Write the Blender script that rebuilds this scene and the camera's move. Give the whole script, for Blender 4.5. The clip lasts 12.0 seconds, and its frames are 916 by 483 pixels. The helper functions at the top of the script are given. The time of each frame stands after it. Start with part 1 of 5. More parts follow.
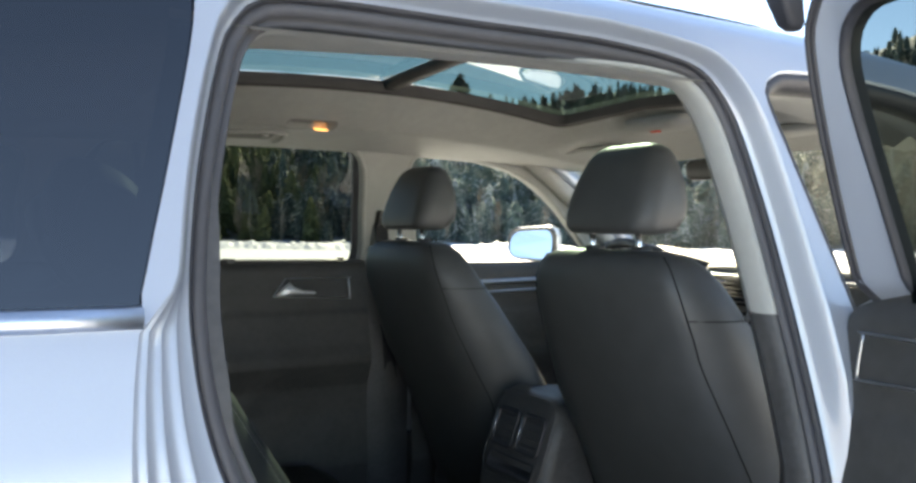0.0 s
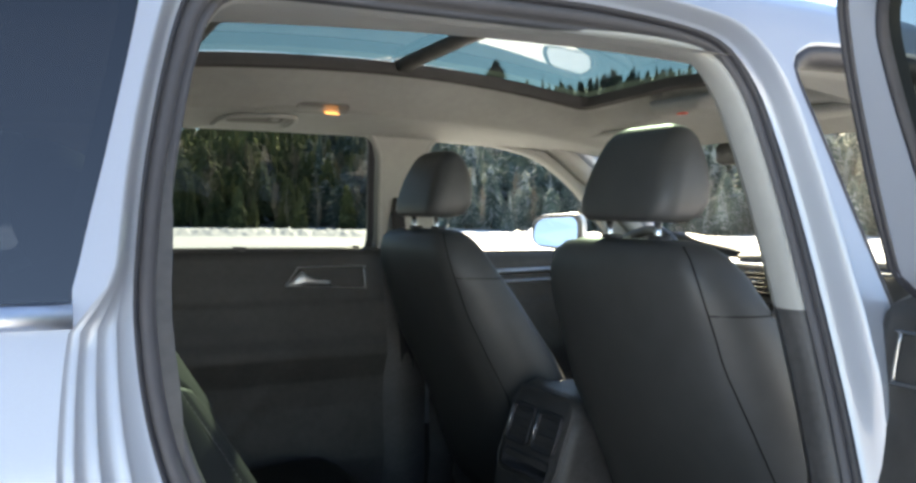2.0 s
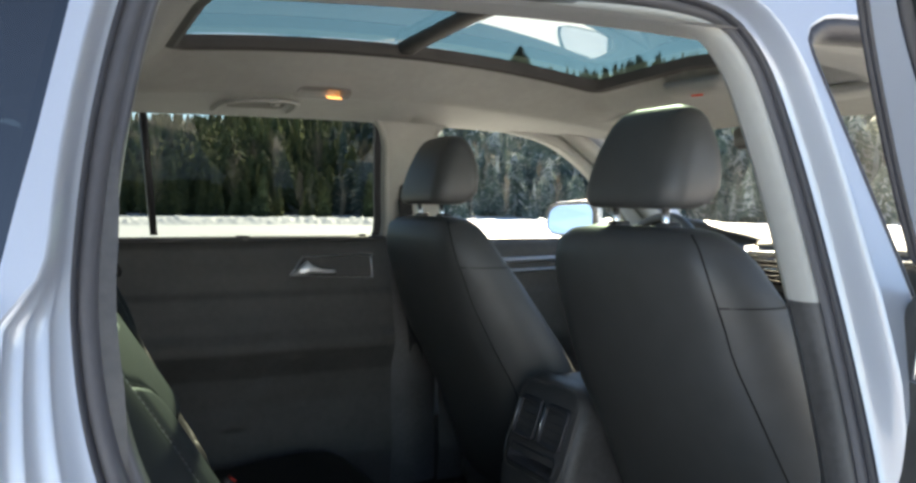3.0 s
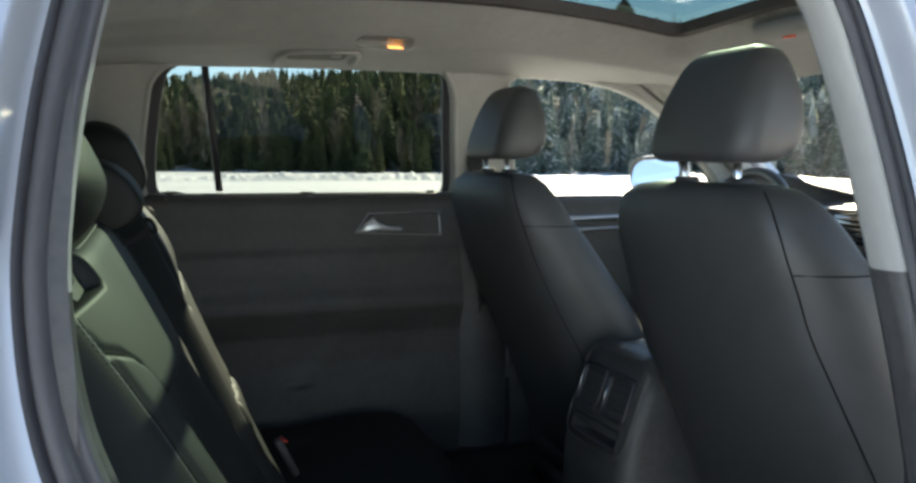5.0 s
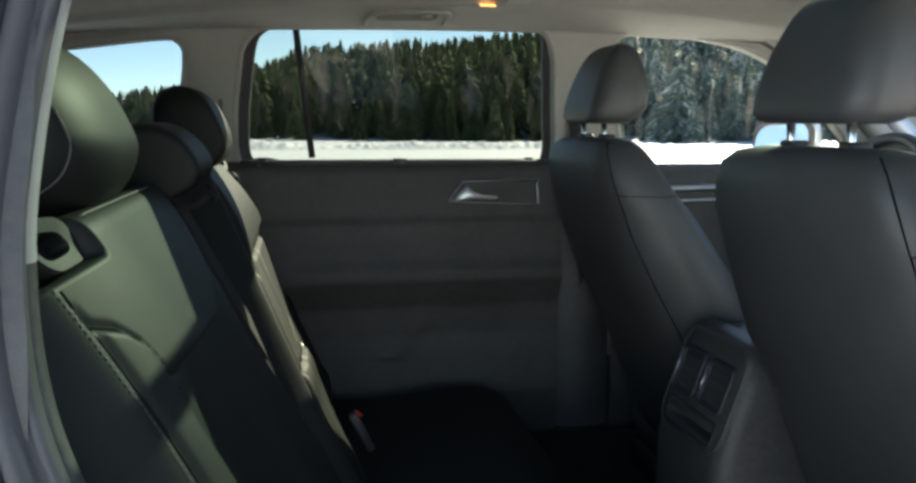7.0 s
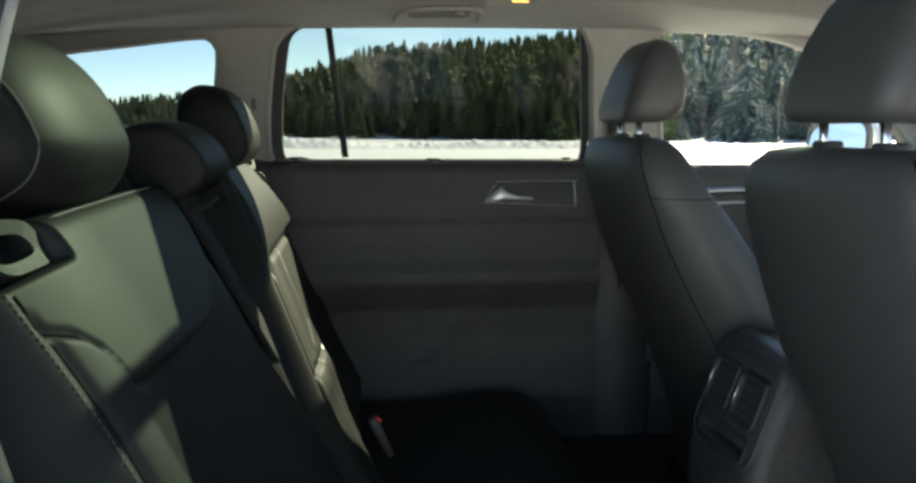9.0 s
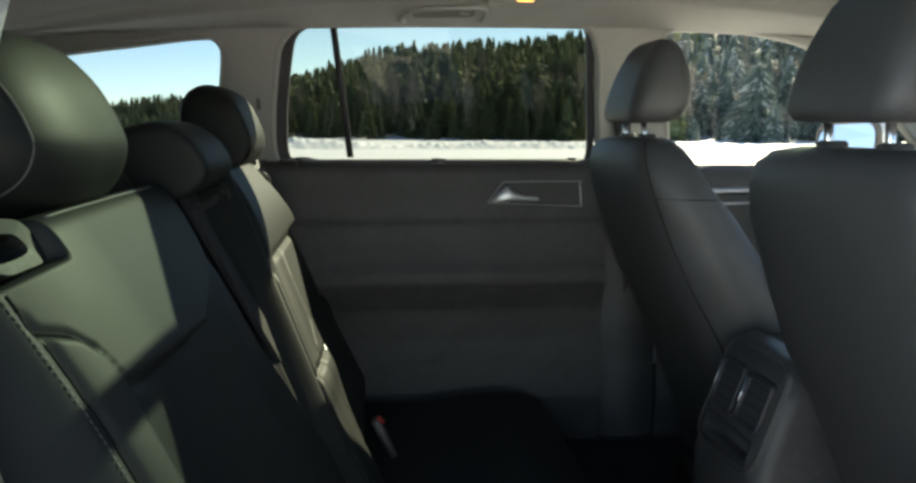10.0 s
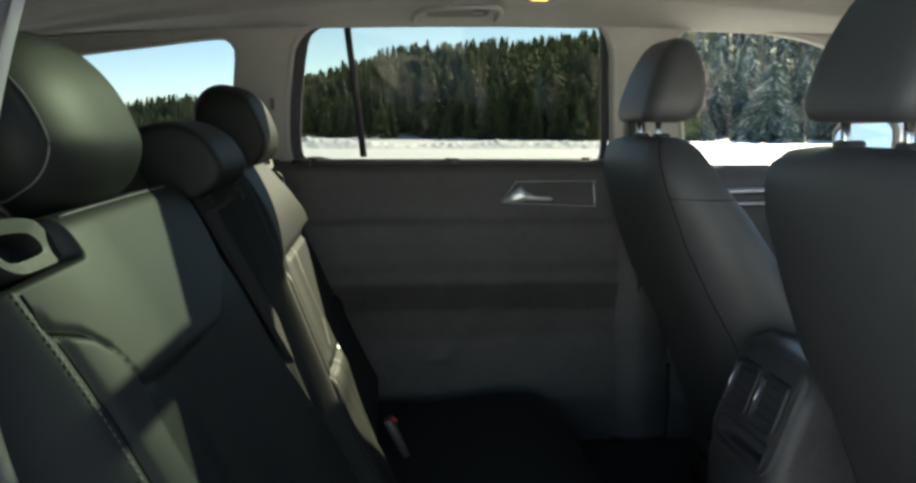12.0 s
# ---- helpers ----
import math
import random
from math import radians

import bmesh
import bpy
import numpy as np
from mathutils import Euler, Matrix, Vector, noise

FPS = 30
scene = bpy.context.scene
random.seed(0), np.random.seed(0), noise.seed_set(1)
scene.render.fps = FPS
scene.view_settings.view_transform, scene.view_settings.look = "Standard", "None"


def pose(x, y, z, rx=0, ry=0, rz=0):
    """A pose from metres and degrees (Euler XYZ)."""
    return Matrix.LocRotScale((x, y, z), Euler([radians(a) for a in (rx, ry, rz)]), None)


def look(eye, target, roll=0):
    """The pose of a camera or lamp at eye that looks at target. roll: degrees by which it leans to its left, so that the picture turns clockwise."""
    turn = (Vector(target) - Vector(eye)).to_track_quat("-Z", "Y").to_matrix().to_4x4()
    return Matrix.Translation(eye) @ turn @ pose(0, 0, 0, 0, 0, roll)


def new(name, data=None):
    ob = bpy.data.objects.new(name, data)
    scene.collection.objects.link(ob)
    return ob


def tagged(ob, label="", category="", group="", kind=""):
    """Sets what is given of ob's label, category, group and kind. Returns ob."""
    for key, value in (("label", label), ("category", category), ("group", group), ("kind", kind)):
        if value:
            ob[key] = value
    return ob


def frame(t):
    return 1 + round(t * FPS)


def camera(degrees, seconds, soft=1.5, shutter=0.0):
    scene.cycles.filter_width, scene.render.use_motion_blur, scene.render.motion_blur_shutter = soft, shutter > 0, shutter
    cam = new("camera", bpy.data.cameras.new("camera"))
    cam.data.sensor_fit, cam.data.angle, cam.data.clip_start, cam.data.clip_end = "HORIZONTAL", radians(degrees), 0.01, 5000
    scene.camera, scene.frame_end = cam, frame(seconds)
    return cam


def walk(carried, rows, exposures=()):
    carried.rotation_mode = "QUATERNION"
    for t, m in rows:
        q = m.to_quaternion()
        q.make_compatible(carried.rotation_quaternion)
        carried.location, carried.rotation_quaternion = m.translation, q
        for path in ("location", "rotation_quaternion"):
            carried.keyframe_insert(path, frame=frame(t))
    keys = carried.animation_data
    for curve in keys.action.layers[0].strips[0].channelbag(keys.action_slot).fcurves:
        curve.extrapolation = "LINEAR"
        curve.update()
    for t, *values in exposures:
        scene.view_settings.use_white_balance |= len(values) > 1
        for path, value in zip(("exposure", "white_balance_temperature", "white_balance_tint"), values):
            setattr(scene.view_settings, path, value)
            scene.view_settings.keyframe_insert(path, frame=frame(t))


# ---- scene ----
cam = camera(57.4, 12.0, soft=2.9)
PATH = [
    (0, (-1.073, -1.717, 1.308), (-0.044, -0.002, 1.273), 0.8),
    (0.5, (-1.051, -1.706, 1.308), (-0.038, 0.018, 1.267), 0.8),
    (1, (-1.027, -1.693, 1.308), (-0.033, 0.042, 1.261), 0.8),
    (1.5, (-1.003, -1.681, 1.308), (-0.031, 0.066, 1.253), 0.7),
    (2, (-0.979, -1.665, 1.309), (-0.025, 0.092, 1.242), 0.8),
    (2.5, (-0.942, -1.645, 1.308), (-0.012, 0.124, 1.228), 0.7),
    (3, (-0.905, -1.627, 1.308), (-0.003, 0.156, 1.211), 0.6),
    (5, (-0.782, -1.569, 1.305), (-0.102, 0.3, 1.102), 0.4),
    (5.5, (-0.756, -1.548, 1.3), (-0.148, 0.344, 1.068), 0.4),
    (6, (-0.725, -1.526, 1.298), (-0.198, 0.386, 1.041), 0.3),
    (6.5, (-0.691, -1.509, 1.297), (-0.243, 0.421, 1.025), 0.3),
    (7, (-0.66, -1.494, 1.296), (-0.281, 0.45, 1.018), 0.2),
    (9, (-0.579, -1.461, 1.297), (-0.345, 0.505, 1.016), 0.2),
    (9.5, (-0.572, -1.457, 1.296), (-0.35, 0.51, 1.016), 0.2),
    (10, (-0.566, -1.456, 1.296), (-0.355, 0.513, 1.016), 0.2),
    (10.5, (-0.563, -1.455, 1.296), (-0.361, 0.515, 1.016), 0.2),
    (11, (-0.564, -1.453, 1.296), (-0.37, 0.518, 1.016), 0.2),
    (11.5, (-0.565, -1.453, 1.296), (-0.38, 0.519, 1.016), 0.2),
    (12, (-0.566, -1.453, 1.296), (-0.386, 0.519, 1.015), 0.2),
]
walk(cam, [(t, look(eye, target, roll)) for t, eye, target, roll in PATH], [(0, 3.19, 8900, 10), (3, 3.19, 8900, 11), (6, 3.02, 8600, 8), (9, 3.08, 9200, 8), (12, 3.11, 9300, 9)])

# ---- light and sky ----
SUN_AZ, SUN_EL = 53.0, 28.6          # degrees from the car's forward axis towards its left, and up
world = bpy.data.worlds.new("winter_sky")
scene.world = world
world.use_nodes = True
wn = world.node_tree
sky = wn.nodes.new("ShaderNodeTexSky")
sky.sky_type, sky.sun_disc = "NISHITA", False
sky.sun_elevation, sky.sun_rotation = radians(SUN_EL), radians(90 - SUN_AZ)
sky.air_density, sky.dust_density, sky.ozone_density = 0.65, 0.0, 3.0
wn.nodes["Background"].inputs["Strength"].default_value = 0.072
wn.links.new(sky.outputs["Color"], wn.nodes["Background"].inputs["Color"])
sun = new("sun", bpy.data.lights.new("sun", "SUN"))
sun.data.energy, sun.data.angle, sun.data.color = 3.4, radians(0.5), (1.0, 0.95, 0.87)
to_sun = Vector((math.cos(radians(SUN_AZ)) * math.cos(radians(SUN_EL)),
                 math.sin(radians(SUN_AZ)) * math.cos(radians(SUN_EL)), math.sin(radians(SUN_EL))))
sun.matrix_world = look(to_sun * 50, (0, 0, 0))

# ---- materials ----


def material(name, color, rough=0.5, metal=0.0, vary=0.0, scale=8.0, bump=0.0, bump_scale=60.0, coat=0.0, second=None, spec=0.5, island=0.0, sheen=0.0, wear=0.15):
    """A principled surface with colour variation at two scales and a fine relief."""
    m = bpy.data.materials.new(name)
    m.use_nodes = True
    n, l = m.node_tree.nodes, m.node_tree.links
    b = n["Principled BSDF"]
    b.inputs["Roughness"].default_value, b.inputs["Metallic"].default_value = rough, metal
    b.inputs["Coat Weight"].default_value, b.inputs["Specular IOR Level"].default_value = coat, spec
    b.inputs["Coat Roughness"].default_value = 0.04
    b.inputs["Sheen Weight"].default_value = sheen
    b.inputs["Base Color"].default_value = (*color, 1)
    tc = n.new("ShaderNodeTexCoord")
    if vary:
        big, small = n.new("ShaderNodeTexNoise"), n.new("ShaderNodeTexNoise")
        big.inputs["Scale"].default_value, small.inputs["Scale"].default_value = scale, scale * 9
        big.inputs["Detail"].default_value = small.inputs["Detail"].default_value = 4
        add = n.new("ShaderNodeMath")
        add.operation = "ADD"
        l.new(tc.outputs["Object"], big.inputs["Vector"])
        l.new(tc.outputs["Object"], small.inputs["Vector"])
        l.new(big.outputs["Fac"], add.inputs[0])
        l.new(small.outputs["Fac"], add.inputs[1])
        ramp = n.new("ShaderNodeMapRange")
        ramp.inputs["From Min"].default_value, ramp.inputs["From Max"].default_value = 0.7, 1.3
        l.new(add.outputs[0], ramp.inputs["Value"])
        mix = n.new("ShaderNodeMix")
        mix.data_type = "RGBA"
        low = second if second else tuple(c * (1 - vary) for c in color)
        high = color if second else tuple(min(1, c * (1 + vary)) for c in color)
        mix.inputs["A"].default_value, mix.inputs["B"].default_value = (*low, 1), (*high, 1)
        l.new(ramp.outputs[0], mix.inputs["Factor"])
        out = mix.outputs["Result"]
        rr = n.new("ShaderNodeMapRange")
        rr.inputs["From Min"].default_value, rr.inputs["From Max"].default_value = 0.3, 0.7
        rr.inputs["To Min"].default_value, rr.inputs["To Max"].default_value = max(0.02, rough * (1 - wear)), min(1, rough * (1 + wear))
        l.new(small.outputs["Fac"], rr.inputs["Value"])
        l.new(rr.outputs[0], b.inputs["Roughness"])
        if island:
            geo, hsv, mr = n.new("ShaderNodeNewGeometry"), n.new("ShaderNodeHueSaturation"), n.new("ShaderNodeMapRange")
            mr.inputs["To Min"].default_value, mr.inputs["To Max"].default_value = 1 - island, 1 + island
            l.new(geo.outputs["Random Per Island"], mr.inputs["Value"])
            l.new(mr.outputs[0], hsv.inputs["Value"])
            l.new(out, hsv.inputs["Color"])
            out = hsv.outputs["Color"]
        l.new(out, b.inputs["Base Color"])
    if bump:
        tex, bn = n.new("ShaderNodeTexNoise"), n.new("ShaderNodeBump")
        tex.inputs["Scale"].default_value, tex.inputs["Detail"].default_value = bump_scale, 5
        bn.inputs["Strength"].default_value, bn.inputs["Distance"].default_value = bump, 0.004 if bump_scale > 20 else 0.05
        l.new(tc.outputs["Object"], tex.inputs["Vector"])
        l.new(tex.outputs["Fac"], bn.inputs["Height"])
        l.new(bn.outputs["Normal"], b.inputs["Normal"])
    return m


def leather(name, color, rough, cell=900.0, strength=0.12, vary=0.12, spec=0.45, soft_bump=0.025):
    """Leatherette: a pebbled grain of small cells over broad, soft unevenness."""
    m = material(name, color, rough, vary=vary, scale=2.2, spec=spec, wear=0.02)
    n, l = m.node_tree.nodes, m.node_tree.links
    b = n["Principled BSDF"]
    tc = n.new("ShaderNodeTexCoord")
    cells, soft = n.new("ShaderNodeTexVoronoi"), n.new("ShaderNodeTexNoise")
    cells.inputs["Scale"].default_value, soft.inputs["Scale"].default_value = cell, 14
    one, two = n.new("ShaderNodeBump"), n.new("ShaderNodeBump")
    one.inputs["Strength"].default_value, one.inputs["Distance"].default_value = strength, 0.001
    two.inputs["Strength"].default_value, two.inputs["Distance"].default_value = soft_bump, 0.003
    l.new(tc.outputs["Object"], cells.inputs["Vector"])
    l.new(tc.outputs["Object"], soft.inputs["Vector"])
    l.new(cells.outputs["Distance"], one.inputs["Height"])
    l.new(soft.outputs["Fac"], two.inputs["Height"])
    l.new(two.outputs["Normal"], one.inputs["Normal"])
    l.new(one.outputs["Normal"], b.inputs["Normal"])
    return m


def glass(name, tint, face=0.02):
    """Thin window glass: a tinted clear sheet with a mirror-like gloss that grows towards grazing angles."""
    m = bpy.data.materials.new(name)
    m.use_nodes = True
    n, l = m.node_tree.nodes, m.node_tree.links
    n.remove(n["Principled BSDF"])
    clear, gloss, mix = (n.new("ShaderNode" + k) for k in ("BsdfTransparent", "BsdfGlossy", "MixShader"))
    weight, power, share = n.new("ShaderNodeLayerWeight"), n.new("ShaderNodeMath"), n.new("ShaderNodeMapRange")
    power.operation = "POWER"
    power.inputs[1].default_value = 5.0
    share.inputs["To Min"].default_value, share.inputs["To Max"].default_value = face, 0.92
    clear.inputs["Color"].default_value = (*tint, 1)
    gloss.inputs["Roughness"].default_value = 0.015
    dust, mr = n.new("ShaderNodeTexNoise"), n.new("ShaderNodeMapRange")
    dust.inputs["Scale"].default_value = 30
    mr.inputs["To Min"].default_value, mr.inputs["To Max"].default_value = 0.008, 0.04
    l.new(dust.outputs["Fac"], mr.inputs["Value"])
    l.new(mr.outputs[0], gloss.inputs["Roughness"])
    l.new(weight.outputs["Facing"], power.inputs[0])
    l.new(power.outputs[0], share.inputs["Value"])
    l.new(share.outputs[0], mix.inputs["Fac"])
    l.new(clear.outputs[0], mix.inputs[1])
    l.new(gloss.outputs[0], mix.inputs[2])
    l.new(mix.outputs[0], n["Material Output"].inputs["Surface"])
    return m


def emitter(name, color, strength):
    m = bpy.data.materials.new(name)
    m.use_nodes = True
    b = m.node_tree.nodes["Principled BSDF"]
    b.inputs["Base Color"].default_value = (*color, 1)
    b.inputs["Emission Color"].default_value = (*color, 1)
    b.inputs["Emission Strength"].default_value = strength
    return m


PAINT = material("silver_paint", (0.355, 0.392, 0.448), 0.36, metal=0.28, vary=0.02, scale=500, coat=0.8)
RUBBER = material("seal_rubber", (0.03, 0.03, 0.035), 0.55, vary=0.25, scale=12, bump=0.15, bump_scale=300)
SOFT_SEAL = material("soft_seal", (0.062, 0.061, 0.067), 0.6, vary=0.15, scale=9, bump=0.12, bump_scale=400)
BLACK = material("black_plastic", (0.055, 0.054, 0.054), 0.5, vary=0.3, scale=10, bump=0.2, bump_scale=700)
DARK_TRIM = material("sunroof_trim", (0.05, 0.045, 0.042), 0.7, vary=0.25, scale=15)
HEADCLOTH = material("headliner_cloth", (0.315, 0.315, 0.290), 0.95, vary=0.08, scale=5, bump=0.3, bump_scale=900, sheen=0.1)
PILLAR = material("pillar_trim", (0.335, 0.336, 0.312), 0.75, vary=0.06, scale=6, bump=0.15, bump_scale=800)
DOOR_BLACK = material("door_panel_plastic", (0.056, 0.054, 0.051), 0.55, vary=0.25, scale=6, bump=0.25, bump_scale=500)
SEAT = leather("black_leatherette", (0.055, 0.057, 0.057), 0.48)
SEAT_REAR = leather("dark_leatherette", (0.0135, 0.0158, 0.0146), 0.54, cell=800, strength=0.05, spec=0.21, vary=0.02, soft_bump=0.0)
BUCKLE_RED = material("red_plastic", (0.42, 0.03, 0.02), 0.4, vary=0.1, scale=60)
STITCH = material("grey_thread", (0.12, 0.115, 0.12), 0.8, vary=0.2, scale=90)
GUIDE = material("belt_guide_plastic", (0.019, 0.021, 0.020), 0.5, vary=0.15, scale=20, bump=0.1, bump_scale=700, spec=0.3)
# Near-black for seam joints and, as painted shade, for vent openings.
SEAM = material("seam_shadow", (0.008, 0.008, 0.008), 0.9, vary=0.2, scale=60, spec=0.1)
PIPING = material("grey_piping", (0.11, 0.11, 0.105), 0.6, vary=0.15, scale=40)
STRIP = material("brushed_strip", (0.60, 0.64, 0.70), 0.38, metal=1.0, vary=0.05, scale=30)
CHROME = material("chrome", (0.78, 0.79, 0.80), 0.2, metal=1.0, vary=0.04, scale=30)
BRIGHT = material("bright_metal", (0.80, 0.81, 0.82), 0.42, metal=0.75, vary=0.05, scale=40)
SATIN = material("satin_metal", (0.50, 0.51, 0.52), 0.32, metal=1.0, vary=0.08, scale=40)
GLOSS_BLACK = material("gloss_black", (0.012, 0.012, 0.013), 0.12, vary=0.2, scale=20, coat=0.5)
CARPET = material("car_carpet", (0.035, 0.034, 0.033), 0.95, vary=0.4, scale=20, bump=0.6, bump_scale=250)
# Pale tone for the dashboard edge: sunlight put into the colour.
DASH_SUNLIT = material("dash_sunlit_edge", (0.30, 0.29, 0.27), 0.7, vary=0.08, scale=9, bump=0.2, bump_scale=600)
WEBBING = material("belt_webbing", (0.013, 0.013, 0.014), 0.8, vary=0.3, scale=60, bump=0.4, bump_scale=900)
MIRROR = material("mirror_glass", (0.85, 0.87, 0.9), 0.01, metal=1.0)
CLEAR = glass("clear_glass", (0.86, 0.92, 0.90))
PRIVACY = glass("privacy_glass", (0.184, 0.220, 0.216))
# Same glass as PRIVACY, with the blue of the sky put into its tint.
REAR_QUARTER = glass("rear_quarter_glass", (0.188, 0.236, 0.268))
SUNGLASS = glass("sunroof_glass_tint", (0.078, 0.122, 0.111))
QUARTER = glass("dark_quarter_glass", (0.05, 0.052, 0.055), 0.15)
LAMP_GLOW = emitter("courtesy_lamp_glow", (1.0, 0.45, 0.16), 0.30)
# Darker grey that puts the shade of small recesses into the colour.
GRIP_SHADE = material("recess_shade", (0.17, 0.165, 0.15), 0.9, vary=0.08, scale=30)
LAMP_LENS = material("lamp_lens", (0.16, 0.155, 0.145), 0.3, vary=0.1, scale=60)
SNOW = material("snow", (0.78, 0.80, 0.84), 0.75, vary=0.05, scale=0.25, bump=0.8, bump_scale=1.4)


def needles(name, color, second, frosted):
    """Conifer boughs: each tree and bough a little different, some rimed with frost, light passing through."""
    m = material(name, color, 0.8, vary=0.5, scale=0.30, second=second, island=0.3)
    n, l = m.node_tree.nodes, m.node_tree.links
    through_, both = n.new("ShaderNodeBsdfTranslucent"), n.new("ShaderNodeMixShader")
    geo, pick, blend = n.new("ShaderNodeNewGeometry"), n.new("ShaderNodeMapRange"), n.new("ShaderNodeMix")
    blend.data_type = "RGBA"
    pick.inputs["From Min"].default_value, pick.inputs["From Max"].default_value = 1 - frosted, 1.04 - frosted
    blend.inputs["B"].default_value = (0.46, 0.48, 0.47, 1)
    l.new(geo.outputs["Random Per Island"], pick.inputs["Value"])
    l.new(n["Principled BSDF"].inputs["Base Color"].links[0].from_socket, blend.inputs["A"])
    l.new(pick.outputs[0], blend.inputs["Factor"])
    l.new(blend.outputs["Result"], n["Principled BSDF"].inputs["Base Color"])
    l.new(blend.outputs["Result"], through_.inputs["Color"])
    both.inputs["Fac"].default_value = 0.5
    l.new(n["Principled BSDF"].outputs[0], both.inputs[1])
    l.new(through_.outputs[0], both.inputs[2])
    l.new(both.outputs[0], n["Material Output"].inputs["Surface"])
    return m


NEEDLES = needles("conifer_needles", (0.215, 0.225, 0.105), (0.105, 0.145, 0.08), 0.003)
# Frost, plus the bluish haze towards the sun put into the colour.
RIMED_HAZED = needles("hazed_rimed_needles", (0.155, 0.20, 0.17), (0.105, 0.155, 0.145), 0.24)
BARK = material("bark", (0.16, 0.12, 0.09), 0.9, vary=0.4, scale=2.0, bump=0.6, bump_scale=9)
TWIGS = material("bare_twigs", (0.17, 0.135, 0.10), 0.9, vary=0.4, scale=0.2, island=0.4)
BIRCH = material("pale_bark", (0.20, 0.18, 0.16), 0.85, vary=0.3, scale=1.0, bump=0.4, bump_scale=9)
FORESTFLOOR = material("snowy_forest_floor", (0.42, 0.42, 0.42), 0.9, vary=0.5, scale=0.15, second=(0.07, 0.07, 0.05))

# ---- small builders ----
YC = -0.044                     # the car's centre line


def ease(v):
    v = max(0.0, min(1.0, v))
    return v * v * (3 - 2 * v)


def mesh_of(name, verts, faces, smooth=True):
    me = bpy.data.meshes.new(name)
    me.from_pydata([tuple(map(float, v)) for v in verts], [], faces)
    me.validate()
    if smooth:
        me.shade_smooth()
    me.update()
    return me


def thing(name, label, category, at=(0, 0, 0), group="", kind=""):
    ob = new(name)
    ob.location = at
    return tagged(ob, label, category, group, kind)


def part(name, shape, mat, parent=None, label=""):
    """Links a mesh (or a bmesh) as one part under a thing or a part; its coordinates are the world's."""
    if isinstance(shape, bmesh.types.BMesh):
        me = bpy.data.meshes.new(name)
        shape.to_mesh(me)
        shape.free()
        me.shade_smooth()
        shape = me
    shape.materials.clear()
    shape.materials.append(mat)
    ob = new(name, shape)
    if parent:
        ob.parent = parent
        base, p = Vector((0, 0, 0)), parent
        while p:
            base, p = base + p.location, p.parent
        ob.location = -base
    if label:
        tagged(ob, label)
    return ob


def box(c, size, rot=(0, 0, 0)):
    bm = bmesh.new()
    bmesh.ops.create_cube(bm, size=1.0, matrix=pose(*c, *rot) @ Matrix.Diagonal((*size, 1)))
    return bm


def tube(points, radius, sides=8, closed=False, flat=1.0):
    """A swept round bar along points."""
    pts = [Vector(p) for p in points]
    verts, faces, k = [], [], len(pts)
    up = Vector((0, 0, 1))
    for i, p in enumerate(pts):
        a = pts[(i - 1) % k] if closed or i else p
        b = pts[(i + 1) % k] if closed or i < k - 1 else p
        d = (b - a).normalized()
        s = d.cross(up)
        s = s.normalized() if s.length > 0.05 else d.cross(Vector((1, 0, 0))).normalized()
        w = s.cross(d)
        r = radius[i] if isinstance(radius, (list, tuple)) else radius
        for j in range(sides):
            c = 2 * math.pi * j / sides
            verts.append(p + s * r * math.cos(c) + w * r * flat * math.sin(c))
    rows = k if closed else k - 1
    for i in range(rows):
        for j in range(sides):
            a, b = i * sides, ((i + 1) % k) * sides
            faces.append((a + j, a + (j + 1) % sides, b + (j + 1) % sides, b + j))
    if not closed:
        faces += [tuple(range(sides))[::-1], tuple(range((k - 1) * sides, k * sides))]
    return mesh_of("tube", verts, faces)


def loft(rings, cap=True, closed=True, smooth=True):
    """A skin over rings of equally many points."""
    n = len(rings[0])
    verts = [p for r in rings for p in r]
    faces = []
    for i in range(len(rings) - 1):
        for j in range(n if closed else n - 1):
            a, b = i * n, (i + 1) * n
            faces.append((a + j, a + (j + 1) % n, b + (j + 1) % n, b + j))
    if cap:
        faces += [tuple(range(n))[::-1], tuple(range((len(rings) - 1) * n, len(rings) * n))]
    return mesh_of("loft", verts, faces, smooth)


def spline(points, count, closed=False):
    """A Catmull-Rom curve through points (numpy array count x dim), evenly spaced."""
    p = np.array(points, float)
    k = len(p)
    out = []
    for i in range(k if closed else k - 1):
        q = [p[(i + o) % k] if closed else p[min(max(i + o, 0), k - 1)] for o in (-1, 0, 1, 2)]
        for u in np.linspace(0, 1, 24, endpoint=False):
            out.append(0.5 * (2 * q[1] + (q[2] - q[0]) * u + (2 * q[0] - 5 * q[1] + 4 * q[2] - q[3]) * u ** 2 + (3 * q[1] - q[0] - 3 * q[2] + q[3]) * u ** 3))
    if not closed:
        out.append(p[-1])
    out = np.array(out)
    ring = np.vstack([out, out[:1]]) if closed else out
    s = np.concatenate([[0], np.cumsum(np.linalg.norm(np.diff(ring, axis=0), axis=1))])
    want = np.linspace(0, s[-1], count + 1)[:-1] if closed else np.linspace(0, s[-1], count)
    return np.stack([np.interp(want, s, ring[:, d]) for d in range(p.shape[1])], axis=1)


